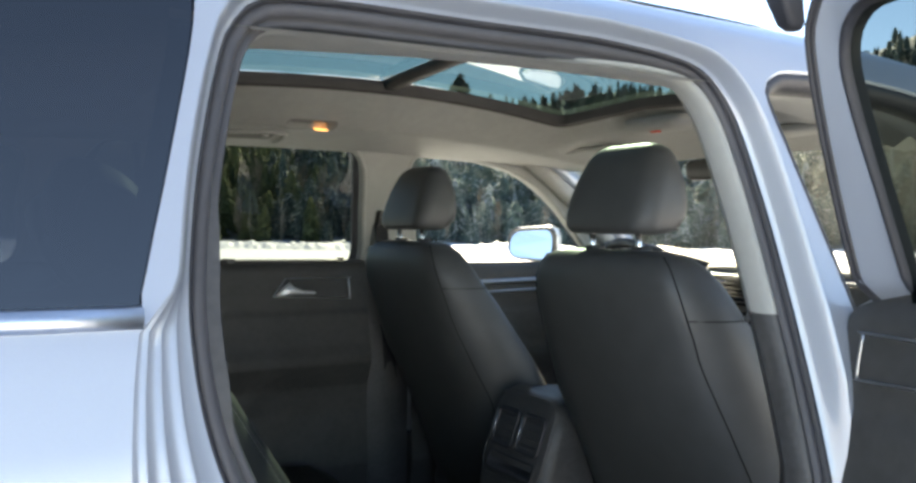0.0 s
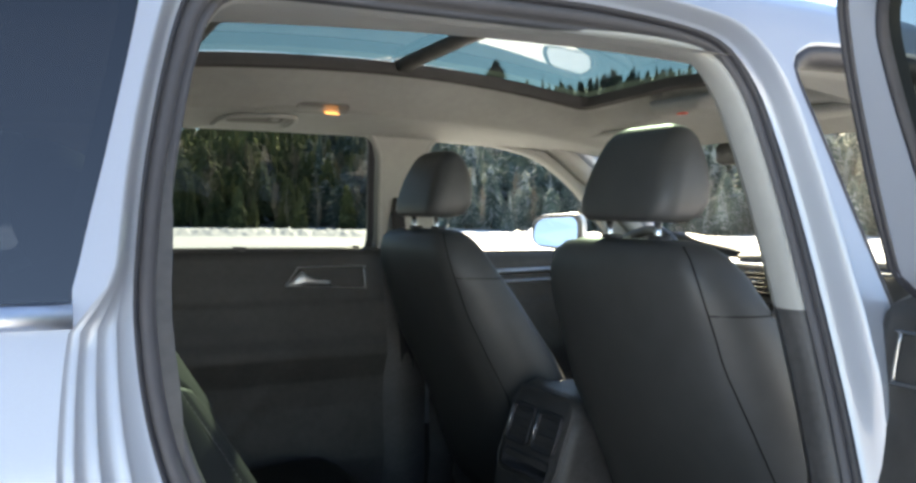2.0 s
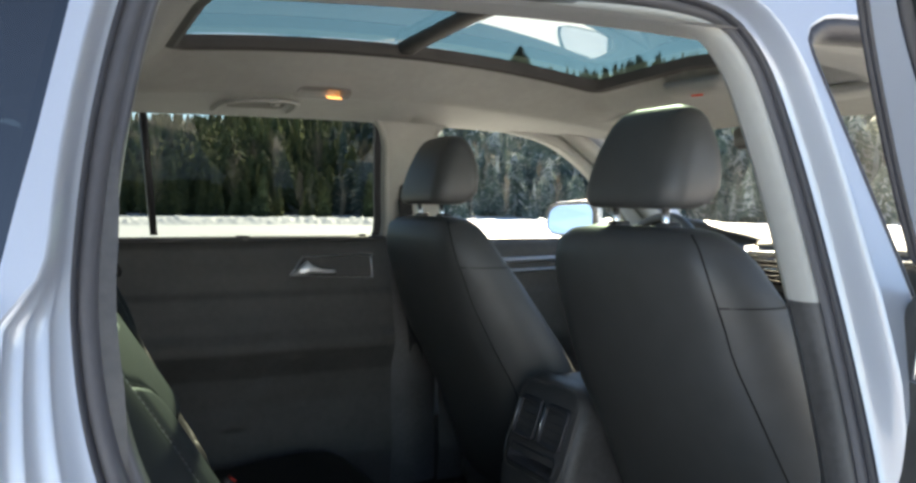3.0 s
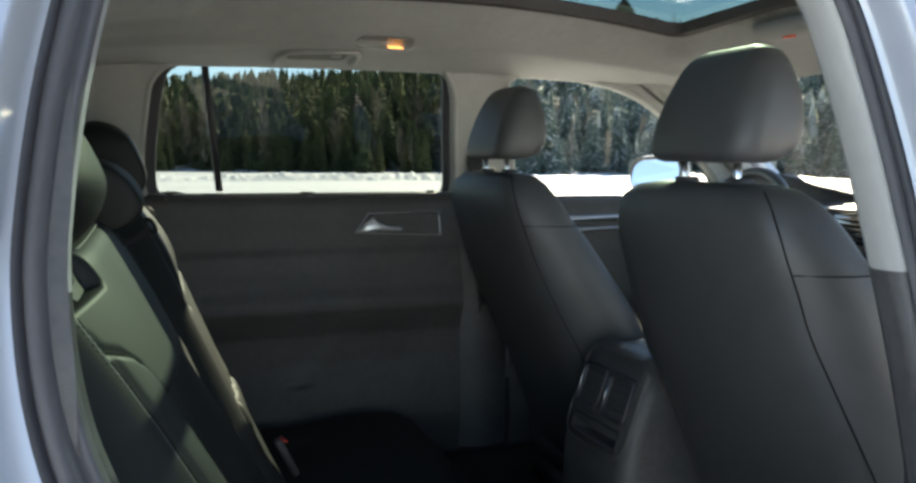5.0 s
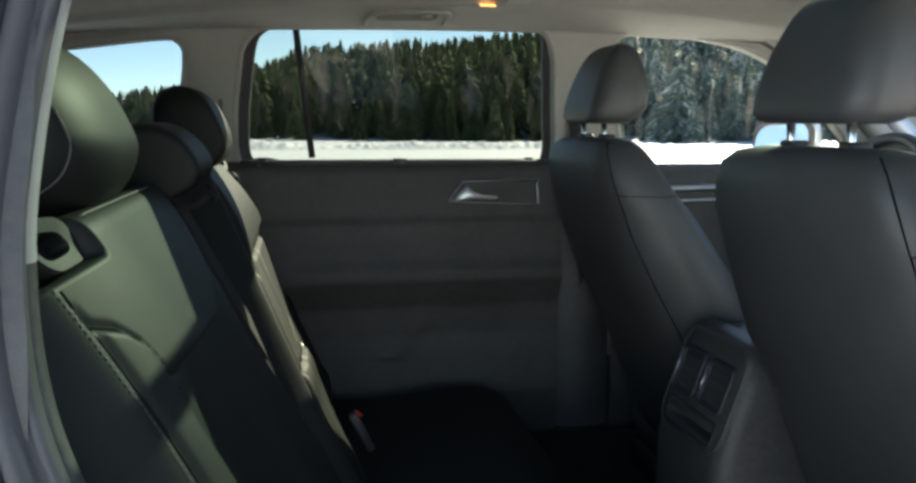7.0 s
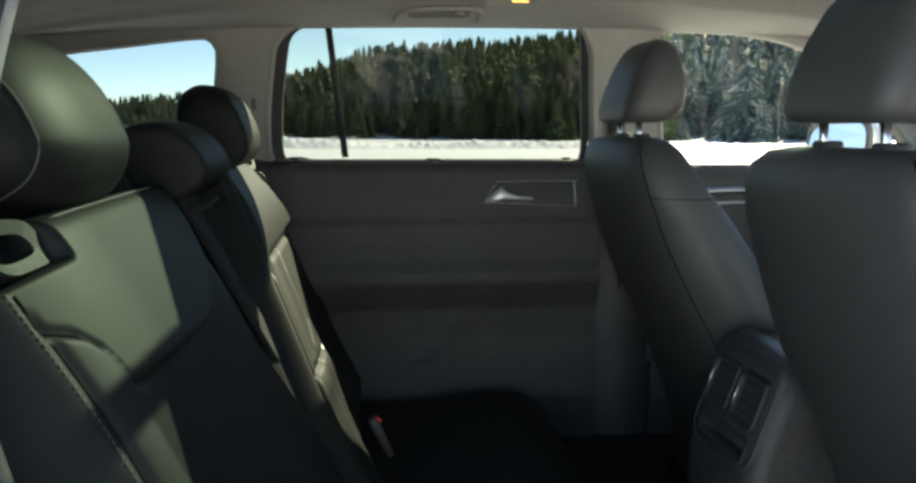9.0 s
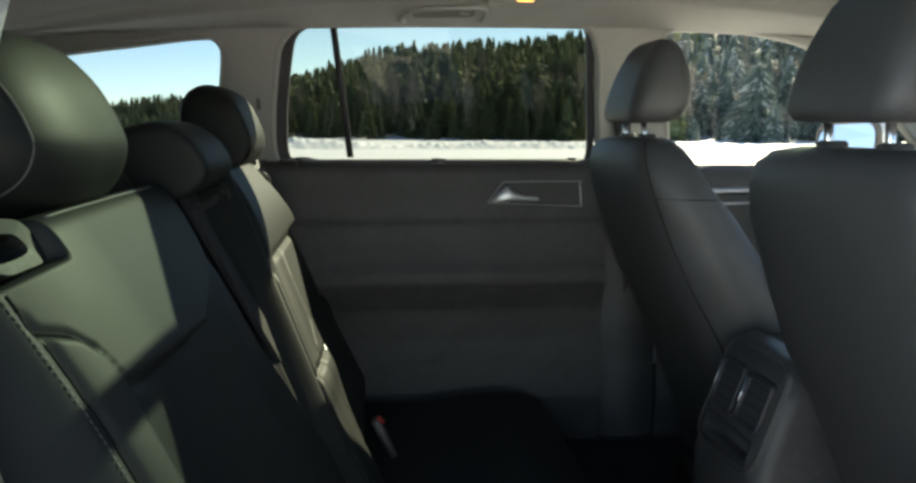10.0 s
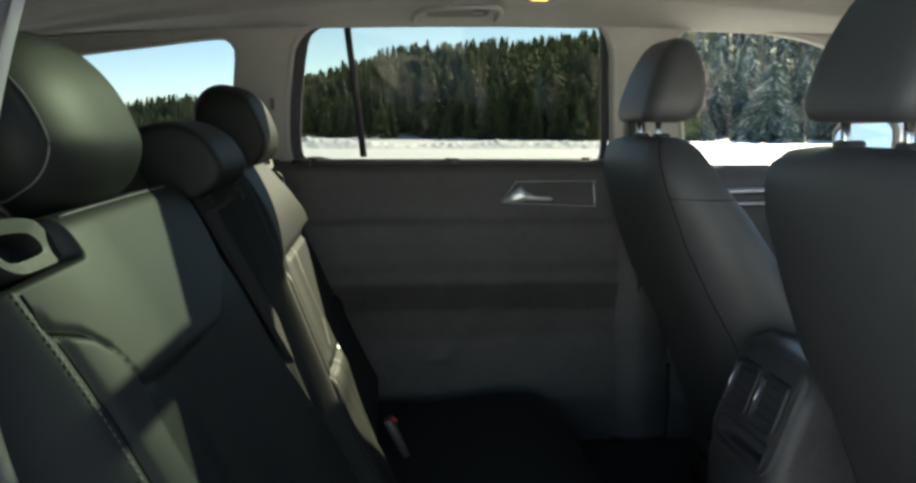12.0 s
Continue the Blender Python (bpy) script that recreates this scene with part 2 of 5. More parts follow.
def grow(loop, d, weight=None):
    """A closed 2D loop moved outwards by d, or by d times a weight of each point."""
    d = d if weight is None else (d * np.array([weight(x, z) for x, z in loop]))[:, None]
    t = np.roll(loop, -1, axis=0) - np.roll(loop, 1, axis=0)
    nrm = np.stack([t[:, 1], -t[:, 0]], axis=1) / np.maximum(np.linalg.norm(t, axis=1), 1e-9)[:, None]
    area = 0.5 * np.sum(loop[:, 0] * np.roll(loop[:, 1], -1) - np.roll(loop[:, 0], -1) * loop[:, 1])
    return loop + nrm * (d * (1 if area > 0 else -1))


def inside(loop, x, z):
    hit = np.zeros(x.shape, bool)
    a, b = loop, np.roll(loop, -1, axis=0)
    for (x0, z0), (x1, z1) in zip(a, b):
        if z0 != z1:
            hit ^= ((z0 > z) != (z1 > z)) & (x < (x1 - x0) * (z - z0) / (z1 - z0) + x0)
    return hit


def sheet(xs, zs, holes, place, bound=None):
    """A fine sheet over a grid in two coordinates, cut by closed loops whose edges it meets; place(x, z) -> world."""
    X, Z = np.meshgrid(np.array(xs, float), np.array(zs, float), indexing="ij")
    out = np.zeros(X.shape, bool)
    for h in holes:
        out |= inside(h, X, Z)
    if bound is not None:
        out |= ~inside(bound, X, Z)
    loops = list(holes) + ([bound] if bound is not None else [])
    edge = [np.vstack([h + (np.roll(h, -1, axis=0) - h) * f for f in (0, 0.25, 0.5, 0.75)]) for h in loops]
    nx, nz = X.shape
    keep, faces = {}, []
    verts = []

    def vid(i, j):
        if (i, j) not in keep:
            x, z = X[i, j], Z[i, j]
            if out[i, j]:
                best = min((e[np.argmin((e[:, 0] - x) ** 2 + (e[:, 1] - z) ** 2)] for e in edge), key=lambda q: (q[0] - x) ** 2 + (q[1] - z) ** 2)
                x, z = best
            keep[(i, j)] = len(verts)
            verts.append(place(x, z))
        return keep[(i, j)]
    for i in range(nx - 1):
        for j in range(nz - 1):
            if not (out[i, j] and out[i + 1, j] and out[i + 1, j + 1] and out[i, j + 1]):
                faces.append((vid(i, j), vid(i + 1, j), vid(i + 1, j + 1), vid(i, j + 1)))
    return mesh_of("sheet", verts, faces)


def rounded(w, d, r, n=6, power=None):
    """A rounded rectangle w by d about the origin, corner radius r."""
    r = min(r, w / 2 - 1e-4, d / 2 - 1e-4)
    pts = []
    for cx, cy, a0 in ((w / 2 - r, d / 2 - r, 0), (-w / 2 + r, d / 2 - r, 90), (-w / 2 + r, -d / 2 + r, 180), (w / 2 - r, -d / 2 + r, 270)):
        for i in range(n):
            a = radians(a0 + 90 * i / (n - 1))
            pts.append((cx + r * math.cos(a), cy + r * math.sin(a)))
    return pts


def cushion(sections, n=7):
    """A padded form: sections of (centre x, centre y, z, depth along x, width along y, corner radius)."""
    rings = [[(cx + a, cy + b, z) for a, b in rounded(dx, wy, r, n)] for cx, cy, z, dx, wy, r in sections]
    return loft(rings)


# ---- the car: shape of its sides and roof ----
SIDE_Z = [0.30, 0.50, 0.75, 0.95, 1.10, 1.20, 1.24, 1.45, 1.58, 1.615, 1.64, 1.66, 1.70]
SIDE_H = [0.86, 0.93, 0.955, 0.955, 0.935, 0.908, 0.895, 0.832, 0.790, 0.772, 0.742, 0.70, 0.60]


def half_width(z):
    return float(np.interp(z, SIDE_Z, SIDE_H))


def crown(x):
    return 0.13 * (x + 0.1) ** 2 if x > -0.1 else 0.10 * (x + 0.1) ** 2


def skin_near(x, z):
    return (x, YC - half_width(z) + 0.02 * max(0, x - 0.3) ** 2, z)


def skin_far(x, z):
    return (x, YC + half_width(z) - 0.02 * max(0, x - 0.3) ** 2, z)


REAR_OPEN = spline([(-0.734, 1.533), (-0.491, 1.539), (-0.30, 1.543), (-0.170, 1.541), (-0.106, 1.529), (-0.073, 1.49), (-0.055, 1.43), (-0.036, 1.30), (-0.023, 1.11),
                    (-0.023, 0.943), (-0.036, 0.60), (-0.08, 0.47), (-0.20, 0.43), (-0.42, 0.43), (-0.55, 0.50), (-0.655, 0.72), (-0.738, 0.90),
                    (-0.811, 1.045), (-0.836, 1.12), (-0.845, 1.20), (-0.842, 1.267), (-0.829, 1.36), (-0.806, 1.46), (-0.784, 1.512)], 220, True)
FRONT_OPEN = spline([(0.02, 1.553), (0.08, 1.567), (0.30, 1.570), (0.52, 1.545), (0.70, 1.47), (0.90, 1.35), (1.10, 1.18), (1.16, 1.00), (1.15, 0.65), (1.08, 0.45), (0.8, 0.42),
                     (0.35, 0.42), (0.17, 0.46), (0.13, 0.65), (0.100, 0.95), (0.072, 1.184), (0.030, 1.349), (-0.008, 1.49), (-0.008, 1.53)], 180, True)
QUARTER_NEAR = spline([(-0.942, 1.234), (-0.932, 1.244), (-0.918, 1.30), (-0.898, 1.381), (-0.868, 1.52), (-0.876, 1.568), (-0.93, 1.582), (-1.30, 1.545), (-1.65, 1.49), (-1.80, 1.40),
                       (-1.84, 1.28), (-1.80, 1.24), (-1.60, 1.235), (-1.2, 1.235)], 120, True)
WIN_REAR = spline([(-0.770, 1.211), (-0.773, 1.30), (-0.762, 1.40), (-0.745, 1.49), (-0.715, 1.522), (-0.66, 1.53), (-0.468, 1.537), (-0.20, 1.543), (-0.06, 1.545), (-0.018, 1.537), (-0.004, 1.50),
                   (0.010, 1.36), (0.022, 1.211), (-0.02, 1.207), (-0.4, 1.207), (-0.73, 1.207)], 160, True)
WIN_FRONT = spline([(0.285, 1.19), (0.26, 1.22), (0.215, 1.44), (0.20, 1.50), (0.222, 1.53), (0.27, 1.537), (0.366, 1.535), (0.50, 1.518), (0.60, 1.495), (0.70, 1.45), (0.80, 1.385),
                    (0.88, 1.319), (1.0, 1.21), (1.0, 1.183), (0.85, 1.177), (0.5, 1.177)], 140, True)
WIN_QUARTER = spline([(-0.96, 1.20), (-0.94, 1.35), (-0.925, 1.46), (-0.935, 1.49), (-0.97, 1.50), (-1.15, 1.478), (-1.32, 1.455), (-1.55, 1.41), (-1.62, 1.34), (-1.60, 1.22), (-1.50, 1.19), (-1.2, 1.19)], 90, True)

WIN_REAR = grow(WIN_REAR, 0.009)


def upright(x, z):
    """1 along the upright edges of the rear window, 0 along its top and sill."""
    return max(0.0, min(1.0, max((-0.700 - x) / 0.03, (x + 0.03) / 0.02))) * max(0.0, min(1.0, (1.535 - z) / 0.06))


GLASS_REAR = WIN_REAR
WIN_REAR = grow(WIN_REAR, 0.021, upright)
WIN_FRONT = grow(WIN_FRONT, 0.004)


def wall_far(z):
    """The inner face of the far side above the sills."""
    return 0.772 - 0.25 * (z - 1.207)


def jamb_width(x, z):
    """The sill of the opening widens below the window line on its rear side."""
    return float(np.interp(z, [0.5, 0.7, 0.9, 1.09, 1.15, 1.215, 1.235, 1.26], [1.0, 1.9, 2.2, 2.15, 1.85, 1.6, 1.15, 1.0])) if x < -0.45 and z < 1.3 else float(np.interp(x, [-0.30, -0.13], [1.0, 0.82]))


car = thing("car", "silver sport utility car with rear door open standing on snow", "car", (0, YC, 0))
OUTLINE = np.array([(-2.28, 0.36), (1.28, 0.36), (1.28, 1.16), (1.12, 1.28), (0.92, 1.43), (0.72, 1.548), (0.52, 1.612), (0.25, 1.642), (-0.1, 1.655), (-1.0, 1.650), (-1.9, 1.60),
                    (-2.12, 1.5), (-2.27, 1.2)])
GX = np.concatenate([np.arange(-2.30, -1.0, 0.016), np.arange(-1.0, -0.76, 0.006), np.arange(-0.76, 1.305, 0.012)])
GZ = np.concatenate([np.arange(0.34, 1.20, 0.02), np.arange(1.20, 1.702, 0.009)])
near_side = part("body_side", sheet(GX, GZ, [grow(REAR_OPEN, 0.056, jamb_width), FRONT_OPEN, QUARTER_NEAR], skin_near, OUTLINE), PAINT, car, "silver painted body side with door openings")
far_side = part("body_side", sheet(GX, GZ, [grow(WIN_REAR, 0.012), grow(WIN_FRONT, 0.012), grow(WIN_QUARTER, 0.02)], skin_far, OUTLINE), PAINT, car)


def seal_width(x, z):
    """The seal is narrower along the pillar between the doors."""
    return float(np.interp(x, [-0.30, -0.13], [1.0, 0.78]))


def rim(loop, profile, mat, name, parent, place, weight=None):
    """A band that follows an opening: profile of (outward, sideways) steps from the opening's edge."""
    rings = []
    for d, s in profile:
        g = grow(loop, d, weight)
        rings.append([place(x, z, s) for x, z in g])
    return part(name, loft(rings, cap=False), mat, parent)


def rear_rim(x, z, s):
    inner = -0.83 + 0.28 * (z - 1.3) if z > 0.95 else -0.928 + 0.02 * (0.95 - z)
    return (x, inner + s, z)


def rear_to_skin(x, z, f):
    inner = -0.83 + 0.28 * (z - 1.3) if z > 0.95 else -0.928 + 0.02 * (0.95 - z)
    return (x, (1 - f) * (inner - 0.045) + f * skin_near(x, min(z, 1.70))[1], z)


def rim_stretch(loop, profile, mat, name, parent, place, keep, weight=None):
    """The same band along the stretch of the loop that keep(x, z) accepts."""
    ok = np.array([keep(x, z) for x, z in loop])
    start = next(k for k in range(len(loop)) if ok[k] and not ok[k - 1])
    count = int(ok.sum())
    rings = []
    for d, s in profile:
        g = np.roll(grow(loop, d, weight), -start, axis=0)[:count + 1]
        rings.append([place(x, z, s) for x, z in g])
    return part(name, loft(rings, cap=False, closed=False), mat, parent)


INNER = [(0.06, 0.09), (0.022, 0.05), (0.006, 0.024), (0.0, 0.010), (0.006, 0.0), (0.014, -0.002)]
def inner_width(x, z):
    return float(np.interp(x, [-0.30, -0.13], [1.0, 1.6]))


rim_stretch(REAR_OPEN, INNER, PILLAR, "inner_trim", car, rear_rim, lambda x, z: z > 1.19, inner_width)
rim_stretch(REAR_OPEN, INNER, BLACK, "lower_trim", car, rear_rim, lambda x, z: z <= 1.19, inner_width)
rim(REAR_OPEN, [(0.006, 0.004), (0.002, -0.008), (0.004, -0.017), (0.009, -0.021), (0.012, -0.014), (0.014, -0.024), (0.019, -0.033), (0.027, -0.036), (0.031, -0.030)], SOFT_SEAL, "door_seal", car, rear_rim, seal_width)
EDGE = [(-0.001, 0.006), (-0.002, -0.008), (0.001, -0.021), (0.005, -0.027), (0.0095, -0.029), (0.011, -0.024)]
def edge_share(x, z):
    """The pale edge trim comes out from under the seal along the top and stays proud down the pillar."""
    return ease((x + 0.60) / 0.42)


rim_stretch(REAR_OPEN, EDGE, PILLAR, "pillar_edge_trim", car, lambda x, z, s: rear_rim(x, z, 0.010 + (s - 0.010) * edge_share(x, z)), lambda x, z: x > -0.60 and z > 1.19, edge_share)
rim_stretch(REAR_OPEN, EDGE, BLACK, "lower_pillar_edge_trim", car, rear_rim, lambda x, z: x > -0.16 and 0.62 < z <= 1.19)
rim(REAR_OPEN, [(0.028, -0.026), (0.031, -0.038), (0.035, -0.044), (0.040, -0.040), (0.042, -0.025)], RUBBER, "seal_lip", car, rear_rim, seal_width)
rings = []
for g, b in ((0, 0), (0.20, 0.06), (0.26, 0.30), (0.30, 0.35), (0.35, 0.29), (0.50, 0.34), (0.55, 0.60), (0.585, 0.65), (0.63, 0.59), (0.76, 0.65), (0.80, 0.88), (0.84, 0.94), (0.885, 0.885), (0.95, 0.91), (0.98, 0.99), (1.0, 1.0)):
    ring = grow(REAR_OPEN, 1.0, lambda x, z: 0.036 * seal_width(x, z) + (0.0562 * jamb_width(x, z) - 0.036 * seal_width(x, z)) * g)
    rings.append([rear_to_skin(x, z, b if x < -0.5 and z < 1.225 else g * g * (3 - 2 * g)) for x, z in ring])
part("door_jamb", loft(rings, cap=False), PAINT, car)


def front_rim(x, z, s):
    return (x, skin_near(x, z)[1] + s, z)


rim(FRONT_OPEN, [(0.0, 0.0), (-0.004, 0.001), (-0.007, 0.008)], PAINT, "door_jamb", car, front_rim)
rim(FRONT_OPEN, [(-0.005, 0.007), (-0.010, 0.003), (-0.018, 0.006), (-0.026, 0.014), (-0.033, 0.028), (-0.036, 0.05), (-0.03, 0.07)], RUBBER, "door_seal", car, front_rim)
rim(FRONT_OPEN, [(-0.03, 0.06), (-0.036, 0.075), (-0.034, 0.11)], PILLAR, "inner_trim", car, front_rim)


def pane(loop, place, mat, name, parent, step=0.03, thick=0.0):
    lo, hi = loop.min(axis=0), loop.max(axis=0)
    me = sheet(np.arange(lo[0] - step, hi[0] + step * 2, step), np.arange(lo[1] - step, hi[1] + step * 2, step), [], place, loop)
    ob = part(name, me, mat, parent)
    ob.visible_shadow = True
    return ob


pane(QUARTER_NEAR, lambda x, z: (x, skin_near(x, z)[1] + 0.006, z), QUARTER, "window_pane", car)
pane(WIN_REAR, lambda x, z: (x, wall_far(z) + 0.03, z), PRIVACY, "window_pane", car)
pane(WIN_FRONT, lambda x, z: (x, wall_far(z) + 0.03, z), CLEAR, "window_pane", car)
pane(WIN_QUARTER, lambda x, z: (x, wall_far(z) + 0.02, z), REAR_QUARTER, "window_pane", car)

# inner side trim of the far side, above the sills, with the window openings
FX = np.arange(-2.2, 1.22, 0.014)
FZ = np.arange(1.170, 1.575, 0.012)
part("pillar_trim", sheet(FX, FZ, [WIN_REAR, WIN_FRONT, WIN_QUARTER], lambda x, z: (x, wall_far(z) - (0.0 if z < 1.545 else (z - 1.545) * 1.2), z)), PILLAR, car)
for loop in (WIN_REAR, WIN_FRONT, WIN_QUARTER):
    rim(loop, [(0.012, -0.001), (0.004, -0.006), (-0.002, 0.0), (-0.002, 0.030)], PILLAR, "window_surround", car, lambda x, z, s: (x, wall_far(z) + s, z))
    if loop is WIN_REAR:
        rim(GLASS_REAR, [(0.016, 0.014), (0.0, 0.020), (-0.006, 0.024), (-0.007, 0.034), (0.0, 0.036)], RUBBER, "window_seal", car, lambda x, z, s: (x, wall_far(z) + s, z), lambda x, z: 0.3 + (0.9 if x < -0.4 else 0.35) * upright(x, z))
    rim(loop, [(0.02, 0.05), (0.004, 0.04), (0.001, 0.036)], RUBBER, "window_seal", car, lambda x, z, s: (x, wall_far(z) + s, z))
bar = part("window_bar", loft([[(x + o, wall_far(z) + d, z) for o, d in ((-0.008, 0.02), (0.009, 0.02), (0.009, 0.05), (-0.008, 0.05))] for x, z in ((-0.614, 1.205), (-0.632, 1.37), (-0.650, 1.535))]), RUBBER, car)

# ---- headliner, roof and sunroof ----
SUN_X0, SUN_X1, SUN_W = -0.64, 0.52, 0.375
HEAD_T = [0.0, 0.375, 0.40, 0.43, 0.52, 0.60, 0.68, 0.745]
HEAD_Z = [1.690, 1.672, 1.655, 1.63, 1.578, 1.565, 1.552, 1.538]


def head_z(x, y):
    t = abs(y - YC)
    mid = float(np.interp(t, HEAD_T, HEAD_Z))
    fade = max(0.0, min(1.0, (0.72 - t) / 0.35))
    drop = crown(x) * (0.25 + 0.75 * fade)
    # ahead of and behind the sunroof the lining comes down to one level
    if x > SUN_X1 or x < SUN_X0:
        e = min(1.0, ((x - SUN_X1) if x > SUN_X1 else (SUN_X0 - x)) / 0.06)
        mid = mid - e * max(0, mid - 1.60) * 0.55
    return mid - drop


SUN_LOOP = np.array([(a + (SUN_X0 + SUN_X1) / 2, b + YC) for a, b in rounded(SUN_X1 - SUN_X0, 2 * SUN_W, 0.05, 10)])
SUN_LOOP = np.array([a + (b - a) * k / 16 for a, b in zip(SUN_LOOP, np.roll(SUN_LOOP, -1, axis=0)) for k in range(16 if np.linalg.norm(b - a) > 0.1 else 1)])
HX, HY = np.arange(-2.1, 0.86, 0.02), np.concatenate([np.arange(YC - 0.76, YC + 0.761, 0.016)])
part("headliner", sheet(HX, HY, [SUN_LOOP], lambda x, y: (x, y, head_z(x, y))), HEADCLOTH, car, "pale grey cloth headliner")
RW = np.arange(-0.72, 0.7201, 0.03)


def roof_z(x, y):
    t = abs(y - YC)
    return float(np.interp(t, [0, 0.4, 0.6, 0.66, 0.70, 0.72], [1.712, 1.698, 1.680, 1.671, 1.660, 1.654])) - crown(x) * min(1, (0.9 - t) / 0.45)


SUN_OUT = np.array([(a + (SUN_X0 + SUN_X1) / 2, b + YC) for a, b in rounded(SUN_X1 - SUN_X0 + 0.06, 2 * SUN_W + 0.06, 0.06, 10)])
part("roof", sheet(np.arange(-2.2, 0.80, 0.03), RW + YC, [SUN_OUT], lambda x, y: (x, y, roof_z(x, y))), PAINT, car, "silver painted roof")
lip = []
for d, s in ((0.014, -0.006), (-0.006, -0.011), (-0.016, -0.006), (-0.018, 0.010), (-0.018, 0.9), (0.026, 0.9), (0.075, 0.9)):
    lip.append([(x, y, roof_z(x, y) - 0.004 if s > 0.5 else head_z(max(SUN_X0, min(SUN_X1, x)), max(YC - SUN_W, min(YC + SUN_W, y))) + s) for x, y in grow(SUN_LOOP, d)])
part("sunroof_frame", loft(lip, cap=False, smooth=False), DARK_TRIM, car, "dark frame round the glass roof")
for a, b in ((SUN_X0 - 0.04, -0.075), (-0.055, SUN_X1 + 0.04)):
    loop = np.array([(p + (a + b) / 2, q + YC) for p, q in rounded(b - a, 2 * SUN_W + 0.08, 0.06, 8)])
    pane(loop, lambda x, y: (x, y, roof_z(x, y) + 0.004), SUNGLASS, "sunroof_glass", car, 0.05)
bar_r = []
for y in np.linspace(YC - SUN_W - 0.01, YC + SUN_W + 0.01, 12):
    z = head_z(-0.07, y)
    bar_r.append([(-0.092, y, z + 0.010), (-0.086, y, z + 0.003), (-0.054, y, z + 0.003), (-0.048, y, z + 0.010), (-0.046, y, roof_z(-0.07, y)), (-0.094, y, roof_z(-0.07, y))])
part("sunroof_crossbar", loft(bar_r), DARK_TRIM, car)

# ---- floor, windshield, bulkhead, tail ----
part("sill_trim", box((0.0, 0.825, 0.47), (2.6, 0.05, 0.26)), CARPET, car)
part("floor_pan", box((-0.35, YC, 0.36), (3.3, 1.72, 0.05)), CARPET, car, "black carpeted car floor")
ws_rows = []
for f in np.linspace(0, 1, 10):
    x0 = 0.80 + 0.78 * f
    z0 = 1.60 - 0.50 * f
    ws_rows.append([(x0 - 0.16 * (abs(s) ** 2), YC + s * (0.60 + 0.12 * f), z0 - 0.03 * abs(s) ** 2) for s in np.linspace(-1, 1, 17)])
part("windshield", loft(ws_rows, cap=False, closed=False), CLEAR, car)
# A pillars, outside and inside, both sides
for s in (-1, 1):
    rows, rows_in = [], []
    for f in np.linspace(0, 1, 9):
        x, z = 0.50 + 0.80 * f, float(np.interp(0.50 + 0.80 * f, [0.50, 0.72, 0.92, 1.12, 1.30], [1.64, 1.555, 1.43, 1.28, 1.15]))
        h = half_width(z)
        rows.append([(x - 0.03, YC + s * h, z - 0.03), (x + 0.03, YC + s * (h - 0.01), z - 0.005), (x + 0.075, YC + s * (h - 0.05), z + 0.0), (x + 0.09, YC + s * (h - 0.09), z - 0.01), (x + 0.05, YC + s * (h - 0.09), z - 0.05)])
        rows_in.append([(x - 0.06, YC + s * (h - 0.05), z - 0.045), (x - 0.04, YC + s * (h - 0.095), z - 0.05), (x - 0.01, YC + s * (h - 0.100), z - 0.05), (x + 0.025, YC + s * (h - 0.095), z - 0.042), (x + 0.045, YC + s * (h - 0.075), z - 0.03)])
    part("windshield_pillar", loft(rows), PAINT, car)
    part("pillar_cover", loft(rows_in), PILLAR, car)

# near side inner trim: the pillar between the doors, pale above and black below
for z0, z1, mat, nm in ((1.190, 1.535, PILLAR, "pillar_trim"), (0.40, 1.188, BLACK, "lower_pillar_trim")):
    rows = []
    for z in np.linspace(z0, z1, 8):
        xr = float(np.interp(z, [0.4, 0.9, 1.11, 1.30, 1.43, 1.56], [-0.036, -0.024, -0.024, -0.032, -0.042, -0.075]))
        xf = float(np.interp(z, [0.4, 0.95, 1.184, 1.349, 1.56], [0.15, 0.15, 0.12, 0.08, 0.04]))
        y = (-0.83 + 0.28 * (z - 1.3) if z > 0.95 else -0.928) + 0.05
        y -= 0.05 - 0.045 * max(0.0, (z - 1.43) / 0.11)
        rows.append([(xr + 0.004, y - 0.01, z), (xr + 0.018, y + 0.012, z), (xr + 0.075, y + 0.045, z), (xf, y + 0.045, z), (xf + 0.02, y + 0.01, z), (xf + 0.02, y - 0.03, z)])
    part(nm, loft(rows), mat, car)
# the near quarter, inside, and the tail
part("quarter_trim", sheet(np.arange(-2.2, -0.80, 0.04), np.arange(0.4, 1.57, 0.03), [grow(QUARTER_NEAR, -0.01), grow(REAR_OPEN, 0.0)], lambda x, z: (x, skin_near(x, z)[1] + 0.07, z)), BLACK, car)
tail = []
for z in np.linspace(0.4, 1.66, 12):
    x = float(np.interp(z, [0.4, 1.2, 1.5, 1.66], [-2.30, -2.27, -2.16, -2.02]))
    tail.append([(x + 0.12 * abs(s) ** 3, YC + s * half_width(z) * 0.995, z) for s in np.linspace(-1, 1, 15)])
part("tailgate", loft(tail, cap=False, closed=False), PAINT, car)

